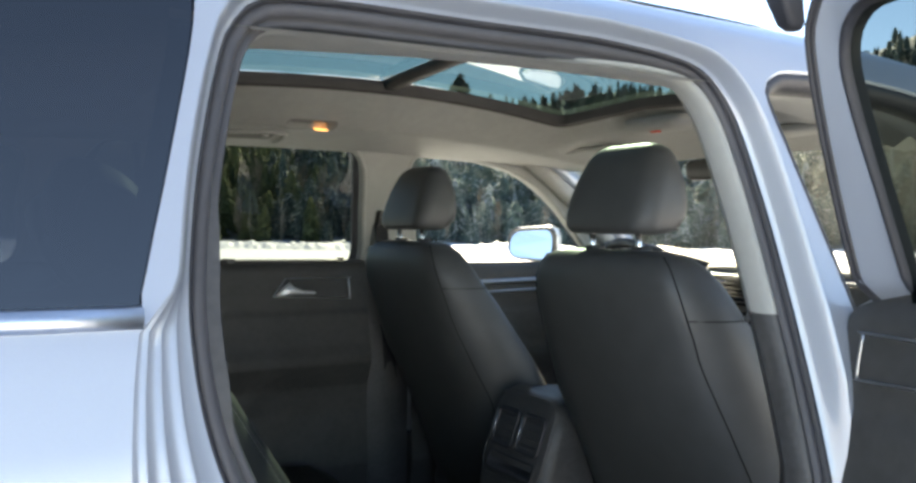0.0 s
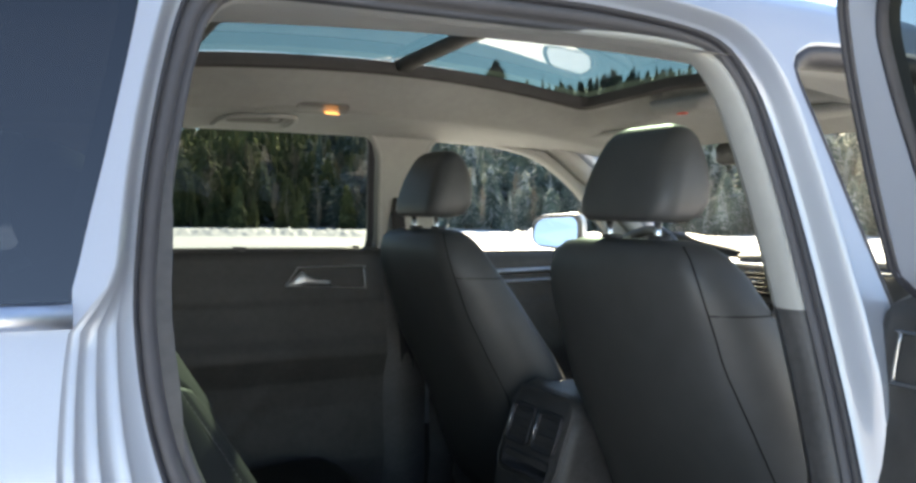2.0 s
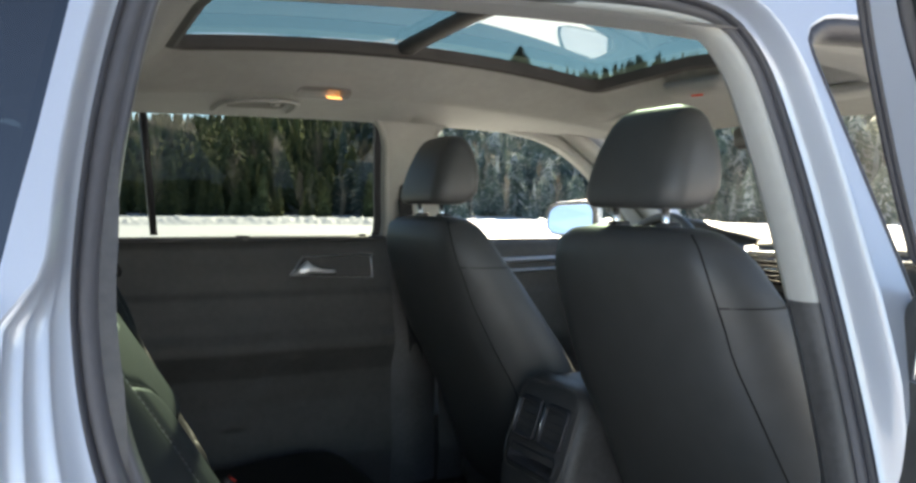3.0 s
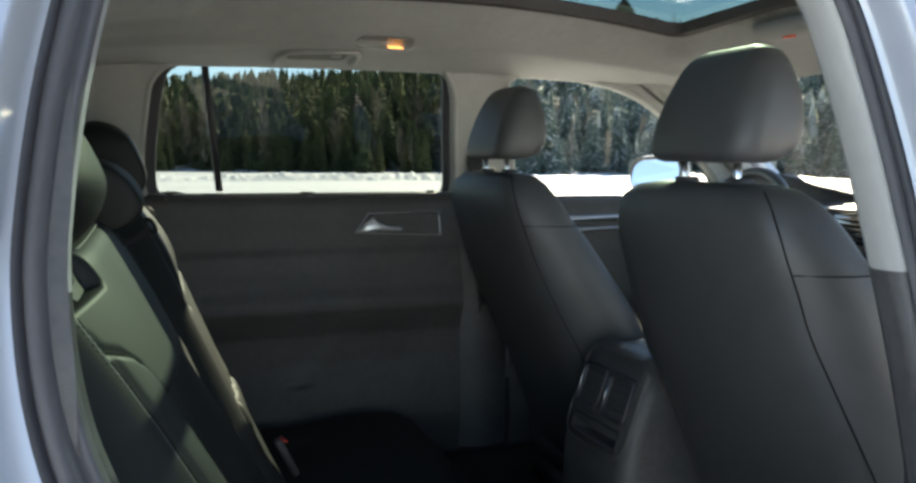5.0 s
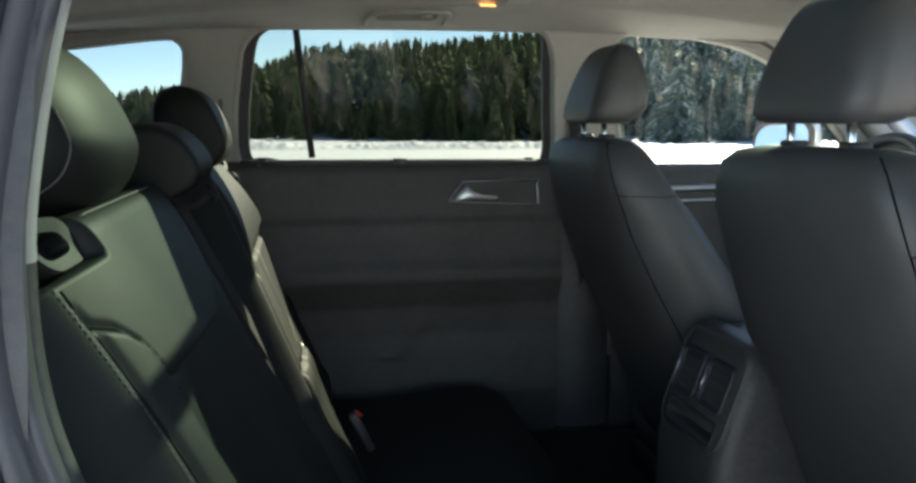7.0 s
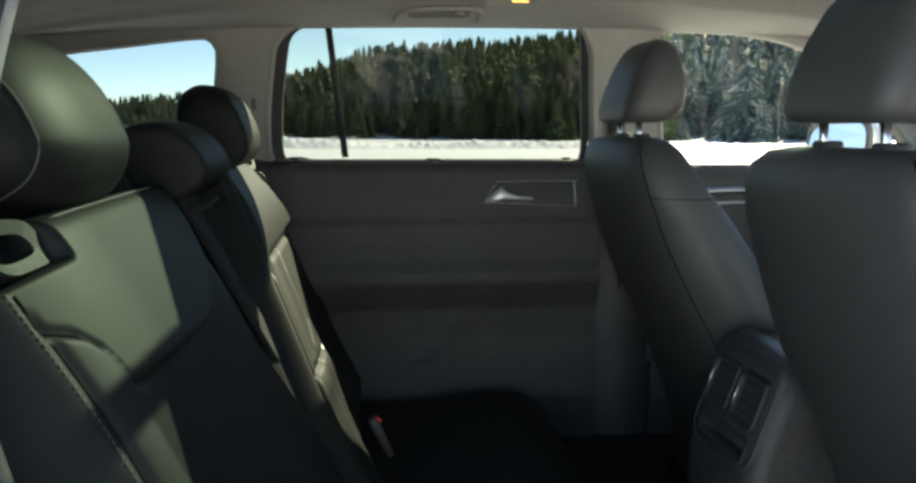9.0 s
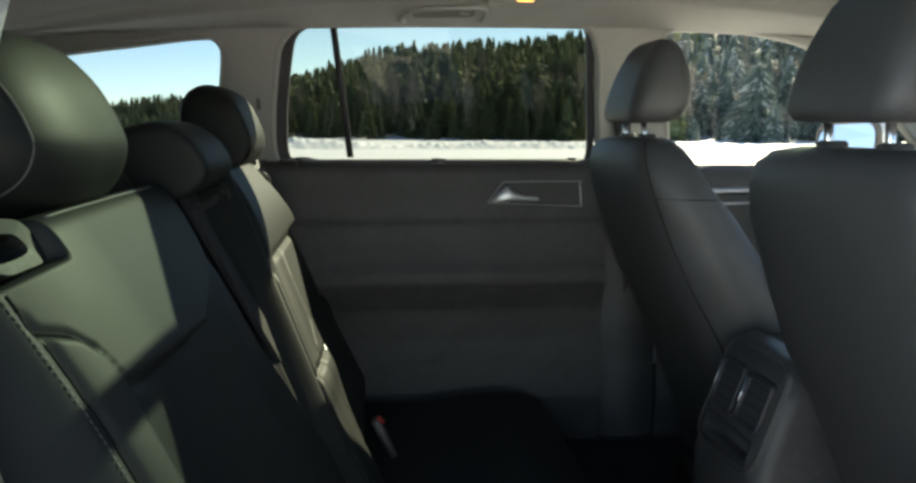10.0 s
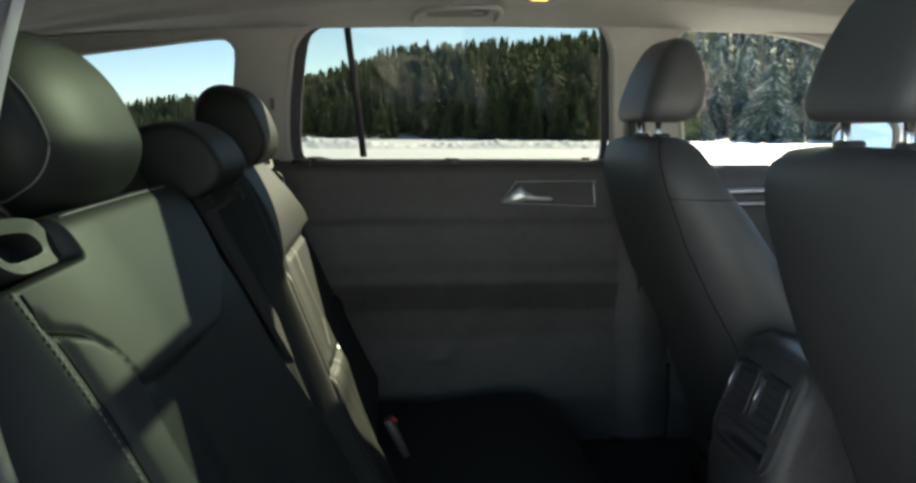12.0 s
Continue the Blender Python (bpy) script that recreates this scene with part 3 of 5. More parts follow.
part("cargo_lining", sheet(np.arange(-2.15, -0.82, 0.04), np.arange(0.42, 1.20, 0.03), [], lambda x, z: (x, 0.766, z)), BLACK, car)
part("tailgate_lining", loft([[(x + 0.13 * abs(s) ** 3 + 0.05, YC + s * 0.76, z) for s in np.linspace(-1, 1, 11)] for x, z in ((-2.26, 0.42), (-2.24, 0.8), (-2.22, 1.18))], cap=False, closed=False), BLACK, car)

# chrome strip under the quarter glass and the ledge behind the opening
strip = []
for x in np.linspace(-2.0, -0.932, 12):
    y = skin_near(x, 1.222)[1]
    strip.append([(x, y + 0.004, 1.235), (x, y - 0.005, 1.233), (x, y - 0.009, 1.224), (x, y - 0.007, 1.215), (x, y + 0.004, 1.212)])
part("chrome_strip", loft(strip), STRIP, car, "bright strip along the window line")

# ---- doors ----
PANEL_Z = [0.42, 0.55, 0.72, 0.80, 0.845, 0.875, 0.90, 0.93, 0.98, 1.03, 1.045, 1.10, 1.17, 1.188, 1.202]
PANEL_Y = [0.745, 0.722, 0.738, 0.733, 0.715, 0.702, 0.702, 0.714, 0.724, 0.730, 0.738, 0.742, 0.752, 0.762, 0.785]


def panel_y(x, z):
    y = float(np.interp(z, PANEL_Z, PANEL_Y))
    # the pull recess sweeps down and back from the armrest
    d = abs((x + 0.30) * 0.75 - (z - 0.79) * 0.65)
    if 0.66 < z < 0.86:
        y -= 0.004 * math.exp(-(d / 0.025) ** 2)
    return y


def handle_set(parent, place):
    """The bright outlined recess with its lever; place(x, z, out) gives the world's point on the panel."""
    loop = spline([(-0.251, 1.089), (-0.244, 1.098), (-0.212, 1.139), (-0.200, 1.142), (-0.010, 1.143), (-0.003, 1.137), (0.000, 1.082), (-0.006, 1.077), (-0.12, 1.082), (-0.240, 1.087)], 90, True)
    part("handle_trim", tube([place(x, z, 0.006) for x, z in loop], 0.0022, 6, True), SATIN, parent, "thin bright outline round the door handle")
    rings = []
    for x, z, w, o in ((-0.243, 1.091, 0.003, 0.008), (-0.225, 1.101, 0.014, 0.016), (-0.203, 1.111, 0.021, 0.02), (-0.188, 1.105, 0.012, 0.02), (-0.16, 1.099, 0.007, 0.018), (-0.125, 1.097, 0.006, 0.014), (-0.115, 1.096, 0.004, 0.008)):
        rings.append([place(x, z + w * c, o + 0.006 * s) for c, s in ((1, 0), (0.7, 0.7), (0, 1), (-0.7, 0.7), (-1, 0), (0, -1))])
    part("door_handle", loft(rings), BRIGHT, parent, "satin metal door lever")


rear_panel = part("door_panel", sheet(np.arange(-0.86, 0.075, 0.012), np.arange(0.42, 1.204, 0.008), [], lambda x, z: (x, panel_y(x, z), z)), DOOR_BLACK, car, "black plastic rear door lining")
handle_set(rear_panel, lambda x, z, o: (x, panel_y(-0.6, z) - o, z))
part("window_ledge", loft([[(x, 0.752, 1.190), (x, 0.758, 1.198), (x, 0.79, 1.200), (x, 0.79, 1.18)] for x in np.linspace(-0.80, 0.05, 8)]), BLACK, rear_panel)
part("shade_hook", box((-0.385, 0.762, 1.201), (0.028, 0.010, 0.006)), PIPING, rear_panel)
for x in (-0.745, -0.02):
    part("window_clip", box((x, 0.765, 1.202), (0.02, 0.01, 0.006)), BLACK, rear_panel)
part("lower_pillar_trim", sheet(np.arange(0.070, 0.235, 0.012), np.arange(0.42, 1.21, 0.02), [], lambda x, z: (x, 0.765 - 0.02 * math.sin(math.pi * (x - 0.07) / 0.16), z)), BLACK, car)
front_panel = part("door_panel", sheet(np.arange(0.225, 1.12, 0.015), np.arange(0.42, 1.19, 0.009), [], lambda x, z: (x, panel_y(-0.6, min(1.202, z + 0.020)), z)), DOOR_BLACK, car)
for z, r in ((1.112, 0.010), (1.078, 0.006)):
    part("door_trim_strip", tube([(x, panel_y(-0.6, z) - 0.004, z + 0.02 * (x - 0.3)) for x in np.linspace(0.26, 1.0, 9)], r, 8), SATIN, front_panel)

# the open rear door, hinged at the pillar between the doors
HINGE, OPEN = (0.100, -1.000), 76.0
rear_door = thing("rear_car_door", "open silver car door with black inner lining", "car door", (HINGE[0], HINGE[1], 0))
ca, sa = math.cos(radians(OPEN)), math.sin(radians(OPEN))


def door_at(u, z, d):
    """u metres behind the hinge, d metres inwards of the skin at the sill, turned with the door."""
    dx, dy = -u, d
    return (HINGE[0] + dx * ca - dy * sa, HINGE[1] + dx * sa + dy * ca, z)


def door_tilt(z):
    return max(0.0, (z - 1.2)) * 0.34


DW = spline([(0.070, 1.15), (0.064, 1.25), (0.057, 1.36), (0.051, 1.48), (0.056, 1.55), (0.088, 1.592), (0.16, 1.604), (0.50, 1.595), (0.74, 1.56), (0.80, 1.48), (0.84, 1.30), (0.84, 1.15), (0.5, 1.15), (0.2, 1.15)], 140, True)


def frame_slope(u):
    """The inner face of the frame falls away from its edge towards the glass."""
    return 0.40 * max(0.0, min(0.055, u))


DF = spline([(0.0, 1.10), (0.0, 1.20), (0.002, 1.36), (0.012, 1.52), (0.03, 1.60), (0.08, 1.635), (0.30, 1.645), (0.60, 1.62), (0.80, 1.60), (0.90, 1.50), (0.94, 1.30), (0.94, 1.15), (0.90, 1.10), (0.5, 1.10)], 140, True)
frame_out = sheet(np.arange(-0.02, 0.98, 0.012), np.arange(1.08, 1.66, 0.012), [DW], lambda u, z: door_at(u, z, door_tilt(z) + 0.055 - frame_slope(u) - 0.035 * ease((1.245 - z) / 0.05)), DF)
part("window_frame", frame_out, PAINT, rear_door, "silver painted window frame")
part("outer_frame", sheet(np.arange(-0.02, 0.98, 0.014), np.arange(1.08, 1.66, 0.014), [DW], lambda u, z: door_at(u, z, door_tilt(z) + 0.028 - frame_slope(u) - 0.035 * ease((1.245 - z) / 0.05)), DF), BLACK, rear_door)
def door_band(u, z, d):
    return door_at(u, z, door_tilt(z) + d - frame_slope(u) - 0.035 * ease((1.245 - z) / 0.05))


rim(DF, [(0, 0.036), (0.003, 0.045), (0.0, 0.055)], PAINT, "frame_edge", rear_door, door_band)
rim(DF, [(0.004, 0.046), (0.004, 0.057), (0.001, 0.062), (-0.002, 0.060), (-0.003, 0.056), (-0.005, 0.059), (-0.007, 0.058), (-0.009, 0.051)], RUBBER, "door_seal", rear_door, door_band)
rim(DW, [(0.003, 0.053), (0.002, 0.057), (-0.002, 0.058), (-0.005, 0.054), (-0.007, 0.047), (-0.007, 0.030)], RUBBER, "window_seal", rear_door, door_band)
part("frame_cap", loft([[door_at(0.022 + a, z, door_tilt(z) + 0.074 + b) for a, b in rounded(w, w, 0.008, 4)] for z, w in ((1.580, 0.020), (1.588, 0.030), (1.62, 0.038), (1.68, 0.040))]), RUBBER, rear_door, "black corner piece of the seal")
pane(DW, lambda u, z: door_at(u, z, door_tilt(z) + 0.025), PRIVACY, "window_pane", rear_door, 0.04)
DL = spline([(-0.038, 1.188), (-0.024, 1.08), (-0.014, 0.96), (-0.010, 0.6), (0.0, 0.43), (0.05, 0.41), (0.45, 0.41), (0.56, 0.5), (0.70, 0.80), (0.82, 1.0), (0.93, 1.15), (0.93, 1.205), (0.90, 1.225), (0.08, 1.234), (0.0, 1.222)], 160, True)
part("door_skin", sheet(np.arange(-0.03, 0.97, 0.02), np.arange(0.38, 1.26, 0.02), [], lambda u, z: door_at(u, z, -0.03 * math.sin(math.pi * (1.22 - z) / 0.85)), DL), PAINT, rear_door)
DP = grow(DL, -0.012)


def lining(u, z):
    return 0.014 + (0.80 - panel_y(-u + 0.04, z - 0.01)) * 0.9


part("door_lining", sheet(np.arange(-0.05, 0.97, 0.012), np.arange(0.38, 1.26, 0.010), [], lambda u, z: door_at(u, z, lining(u, z)), DP), DOOR_BLACK, rear_door, "black plastic door lining")
rim(DP, [(0.0, 0.03), (0.010, 0.02), (0.012, -0.02)], BLACK, "door_edge", rear_door, lambda u, z, s: door_at(u, z, s if s < 0.025 else lining(u, z)))
handle_set(rear_door, lambda x, z, o: door_at(-x + 0.010, z + 0.022, lining(0.4, z + 0.022) + o))

# ---- front of the car: dash, hood, mirrors ----
dash = []
for y in np.linspace(YC - 0.72, YC + 0.72, 73):
    hump = float(np.interp(y, [0.10, 0.13, 0.30, 0.38, 0.55, 0.62, 0.66], [0.0, 0.004, 0.045, 0.056, 0.056, 0.03, 0.0]))
    brim = 0.05 * ease(hump / 0.03)
    prof = [(1.50, 1.13), (1.28, 1.180), (1.06, 1.203 + hump * 0.8), (0.96 - brim, 1.206 + hump), (0.945 - brim, 1.200 + hump), (0.95 - brim * 0.6, 1.192 + hump * 0.8), (0.90, 1.188), (0.872, 1.170), (0.862, 1.10), (0.86, 1.03), (0.88, 0.93), (0.92, 0.80), (1.02, 0.60), (1.5, 0.55)]
    dash.append([(x, y, z) for x, z in prof])
dashboard = part("dashboard", loft(dash), BLACK, car, "black dashboard with instrument hood")
# Front edge where the sun strikes; its brightness is in the pale colour.
part("dash_edge", loft([[(0.942, y, 1.206), (0.912, y, 1.2035), (0.902, y, 1.195), (0.904, y, 1.1895), (0.94, y, 1.1895)] for y in np.linspace(YC - 0.71, 0.09, 14)]), DASH_SUNLIT, dashboard, "dashboard edge with sunlight painted pale")
part("dash_speaker", loft([[(1.06 + a, -0.01 + b, z) for a, b in rounded(w, w * 1.5, w * 0.45, 7)] for w, z in ((0.09, 1.195), (0.09, 1.208), (0.07, 1.214), (0.03, 1.216))]), BLACK, dashboard)
for y, w in ((-0.045, 0.30), (-0.60, 0.13), (0.60, 0.13)):
    vent = part("air_vent", box((0.860, y, 1.128), (0.02, w, 0.07)), GLOSS_BLACK, dashboard)
    for k in range(5):
        part("slat", box((0.849, y, 1.103 + 0.0125 * k), (0.016, w - 0.02, 0.003), (0, 20, 0)), RUBBER, vent)
part("centre_screen", box((0.856, YC, 1.015), (0.016, 0.24, 0.12)), GLOSS_BLACK, dashboard)
part("dash_trim_strip", tube([(0.866, y, 1.176) for y in np.linspace(-0.70, 0.62, 9)], 0.005, 6), SATIN, dashboard)

wheel = thing("steering_wheel", "black leather-wrapped steering wheel with metal trim", "steering wheel", (0.75, 0.37, 1.095))
ax = Vector((-math.cos(radians(24)), 0, math.sin(radians(24))))
up = Vector((math.sin(radians(24)), 0, math.cos(radians(24))))
side = Vector((0, 1, 0))
wc = Vector((0.75, 0.37, 1.095))
part("rim", tube([wc + up * 0.185 * math.cos(a) + side * 0.185 * math.sin(a) for a in np.linspace(0, 2 * math.pi, 49)[:-1]], 0.016, 10, True), SEAT, wheel)
part("hub", cushion([(0.765, 0.37, 1.04, 0.05, 0.12, 0.02), (0.755, 0.37, 1.07, 0.07, 0.17, 0.03), (0.752, 0.37, 1.11, 0.07, 0.17, 0.03), (0.755, 0.37, 1.14, 0.05, 0.12, 0.02)]), BLACK, wheel)
for a in (90, -90, 180):
    d = up * math.cos(radians(a)) + side * math.sin(radians(a))
    part("spoke", tube([wc + d * 0.06, wc + d * 0.18], 0.014, 8, flat=0.6), SATIN, wheel)
part("column", tube([wc - ax * 0.02, wc - ax * 0.22], 0.035, 12), BLACK, wheel)

hood = []
for f in np.linspace(0, 1, 10):
    x = 1.34 + 1.02 * f
    zt = float(np.interp(f, [0, 0.4, 0.8, 1.0], [1.145, 1.13, 1.07, 0.96]))
    hood.append([(x, YC + s * 0.90 * (1 - 0.12 * f * f), zt - 0.13 * abs(s) ** 5 + 0.012 * math.cos(3 * math.pi * s)) for s in np.linspace(-1, 1, 25)])
part("hood", loft(hood, cap=False, closed=False), PAINT, car)
for s in (-1, 1):
    fend = []
    for f in np.linspace(0, 1, 10):
        x = 1.28 + 1.08 * f
        fend.append([(x, YC + s * (h * (1 - 0.10 * f * f)), z) for h, z in ((0.90, 1.03 - 0.08 * f * f), (0.94, 0.98 - 0.08 * f), (0.955, 0.85), (0.95, 0.70 if 0.15 < f < 0.72 else 0.40), (0.90, 0.68 if 0.15 < f < 0.72 else 0.34))])
    part("fender", loft(fend, cap=False, closed=False), PAINT, car)
nose = [[(2.36 + 0.10 * (1 - s * s), YC + s * 0.79, z) for s in np.linspace(-1, 1, 15)] for z in (0.30, 0.5, 0.7, 0.9, 0.97)]
part("front_bumper", loft(nose, cap=False, closed=False), PAINT, car)
for x in (-1.42, 1.60):
    for s in (-1, 1):
        cy = YC + s * 0.84
        ring = [[(x + r * math.cos(a), cy + s * o, 0.37 + r * math.sin(a)) for a in np.linspace(0, 2 * math.pi, 37)[:-1]] for r, o in ((0.23, -0.11), (0.34, -0.12), (0.37, -0.09), (0.37, 0.09), (0.34, 0.12), (0.24, 0.115))]
        w = part("wheel", loft(ring), RUBBER, car)
        part("rim", loft([[(x + r * math.cos(a), cy + s * o, 0.37 + r * math.sin(a)) for a in np.linspace(0, 2 * math.pi, 37)[:-1]] for r, o in ((0.25, 0.116), (0.23, 0.122), (0.21, 0.09), (0.08, 0.10), (0.05, 0.118))]), SATIN, w)

TOE = radians(24)


def mirror_at(back, across, rise):
    """back metres behind the glass centre, across metres outwards along it, rise metres up."""
    return (0.918 - back * math.cos(TOE) - across * math.sin(TOE), 1.02 - back * math.sin(TOE) + across * math.cos(TOE), 1.243 + rise)


def mirror_ring(back, w, h, lean=0.0):
    return [mirror_at(back - lean * c, b, c * (1 - 0.9 * b)) for b, c in rounded(w, h, min(w, h) * 0.34, 8)]


door_mirror = part("door_mirror", loft([mirror_ring(-0.006, 0.214, 0.134), mirror_ring(-0.015, 0.222, 0.142), mirror_ring(-0.05, 0.21, 0.138), mirror_ring(-0.085, 0.16, 0.10), mirror_ring(-0.10, 0.09, 0.05)]), PAINT, car, "silver door mirror showing the sky")
part("mirror_bezel", loft([mirror_ring(-0.010, 0.216, 0.136), mirror_ring(0.012, 0.214, 0.134), mirror_ring(0.016, 0.208, 0.128), mirror_ring(0.014, 0.196, 0.116), mirror_ring(0.0, 0.194, 0.114)], cap=False), BLACK, door_mirror)
part("mirror_glass", loft([mirror_ring(0.011, 0.195, 0.115, 0.17), mirror_ring(0.0125, 0.194, 0.114, 0.17)], smooth=False), MIRROR, door_mirror)
part("mirror_arm", tube([(0.95, 0.80, 1.18), (0.955, 0.96, 1.19)], 0.03, 8), BLACK, door_mirror)

rear_mirror = part("interior_mirror", cushion([(0.80, YC, 1.455, 0.02, 0.20, 0.01), (0.80, YC, 1.465, 0.035, 0.235, 0.015), (0.80, YC, 1.505, 0.035, 0.24, 0.015), (0.80, YC, 1.515, 0.02, 0.21, 0.01)]), BLACK, car, "black interior mirror")
part("mirror_stem", tube([(0.815, YC, 1.50), (0.86, YC, 1.545)], 0.012, 8), BLACK, rear_mirror)
part("overhead_console", cushion([(0.62, YC, 1.575, 0.16, 0.20, 0.04), (0.62, YC, 1.585, 0.19, 0.235, 0.05), (0.62, YC, 1.61, 0.20, 0.25, 0.05)]), PILLAR, car)
# Small, dimly glowing red dot under the overhead console.
part("red_spot", box((0.55, YC, 1.573), (0.012, 0.03, 0.004)), emitter("red_glow", (0.35, 0.05, 0.03), 0.06), car)
for y in (YC - 0.40, YC + 0.40):
    part("sun_visor", cushion([(0.70, y, 1.545, 0.15, 0.34, 0.03), (0.70, y, 1.552, 0.17, 0.37, 0.04), (0.70, y, 1.562, 0.17, 0.37, 0.04)]), PILLAR, car)

part("belt_slot", loft([[(-0.842 + a, wall_far(1.342 + c) - o, 1.342 + c) for a, c in rounded(w, h, w * 0.45, 4)] for w, h, o in ((0.012, 0.032, -0.004), (0.011, 0.031, 0.003), (0.007, 0.026, 0.003), (0.006, 0.025, 0.0005))]), GRIP_SHADE, car, "dark belt slot in the pillar")
# small metal fittings on the sill of the far rear door
part("sill_clip", loft([[(-0.375 + a, 0.758 - o, 1.196 + c) for a, c in ((-w, 0.007), (w, 0.007), (w * 0.35, -0.008), (-w * 0.35, -0.008))] for w, o in ((0.014, 0.0), (0.014, 0.004), (0.011, 0.006))], smooth=False), PIPING, car, "small metal clip on the sill")
part("lock_pin", tube([(-0.752, 0.760, 1.186), (-0.752, 0.760, 1.199)], 0.004, 8), SATIN, car)

# ---- roof fittings of the far side ----
lamp = part("reading_lamp", loft([[(-0.235 + a, 0.475 + b, head_z(-0.235, 0.475 + b) - o) for a, b in rounded(w, d, 0.018, 5)] for w, d, o in ((0.150, 0.062, -0.004), (0.147, 0.059, 0.002), (0.138, 0.050, 0.0015))]), LAMP_LENS, car, "reading lamp with one side lit amber")
part("lamp_glow", box((-0.208, 0.478, head_z(-0.208, 0.478) - 0.003), (0.036, 0.034, 0.002), (18, 0, 0)), LAMP_GLOW, lamp, "lit amber lens")
def on_lining(x, y, drop=0.0):
    return (x, y, head_z(x, y) - drop)


grip = part("grab_handle", tube([on_lining(x, y, d) for x, y, d in spline([(-0.478, 0.660, 0.0), (-0.484, 0.62, 0.008), (-0.480, 0.545, 0.012), (-0.458, 0.510, 0.013), (-0.40, 0.500, 0.013), (-0.335, 0.500, 0.013), (-0.300, 0.512, 0.012), (-0.286, 0.55, 0.011), (-0.282, 0.61, 0.008), (-0.280, 0.655, 0.0)], 40)], 0.0085, 8, flat=0.7), HEADCLOTH, car, "grey grab handle folded under the roof")
# Nothing is sunk here: a thin darker plate paints the recess's shade.
part("grip_recess", loft([[on_lining(-0.382 + a, 0.578 + b, o) for a, b in rounded(w, d, 0.02, 5)] for w, d, o in ((0.150, 0.090, -0.004), (0.148, 0.088, 0.002), (0.140, 0.080, 0.001))]), GRIP_SHADE, grip)
part("coat_hook", box(on_lining(-0.335, 0.575, 0.004), (0.022, 0.018, 0.006)), PILLAR, grip)

# ---- front seats ----
SEAT_ROWS = [(1.267, 0.030, 0.068, 0.26), (1.260, 0.006, 0.078, 0.345), (1.242, -0.010, 0.092, 0.405), (1.208, -0.014, 0.115, 0.452), (1.164, -0.008, 0.140, 0.490), (1.11, 0.008, 0.180, 0.520), (1.05, 0.026, 0.218, 0.545),
             (0.95, 0.068, 0.282, 0.590), (0.85, 0.125, 0.340, 0.60), (0.70, 0.185, 0.375, 0.57), (0.56, 0.235, 0.38, 0.52), (0.50, 0.27, 0.38, 0.49)]


def seat_half(z, a, b, w):
    """Half an outline of the backrest at one height: narrow behind, widest at the bolsters in front."""
    k = max(0.0, min(1.0, (1.24 - z) / 0.16))
    h, d = w / 2, b - a
    return [(a - 0.010, 0.0), (a - 0.006, 0.40 * h), (a + 0.03 * d, (0.80 - 0.13 * k) * h), (a + 0.16 * d, (0.92 - 0.09 * k) * h), (a + 0.50 * d, (0.99 - 0.01 * k) * h),
            (a + 0.82 * d, h), (b - 0.01 * d, 0.93 * h), (b - 0.04 * d, 0.78 * h), (b - 0.025 * k - 0.004, 0.45 * h), (b - 0.03 * k, 0.0)]


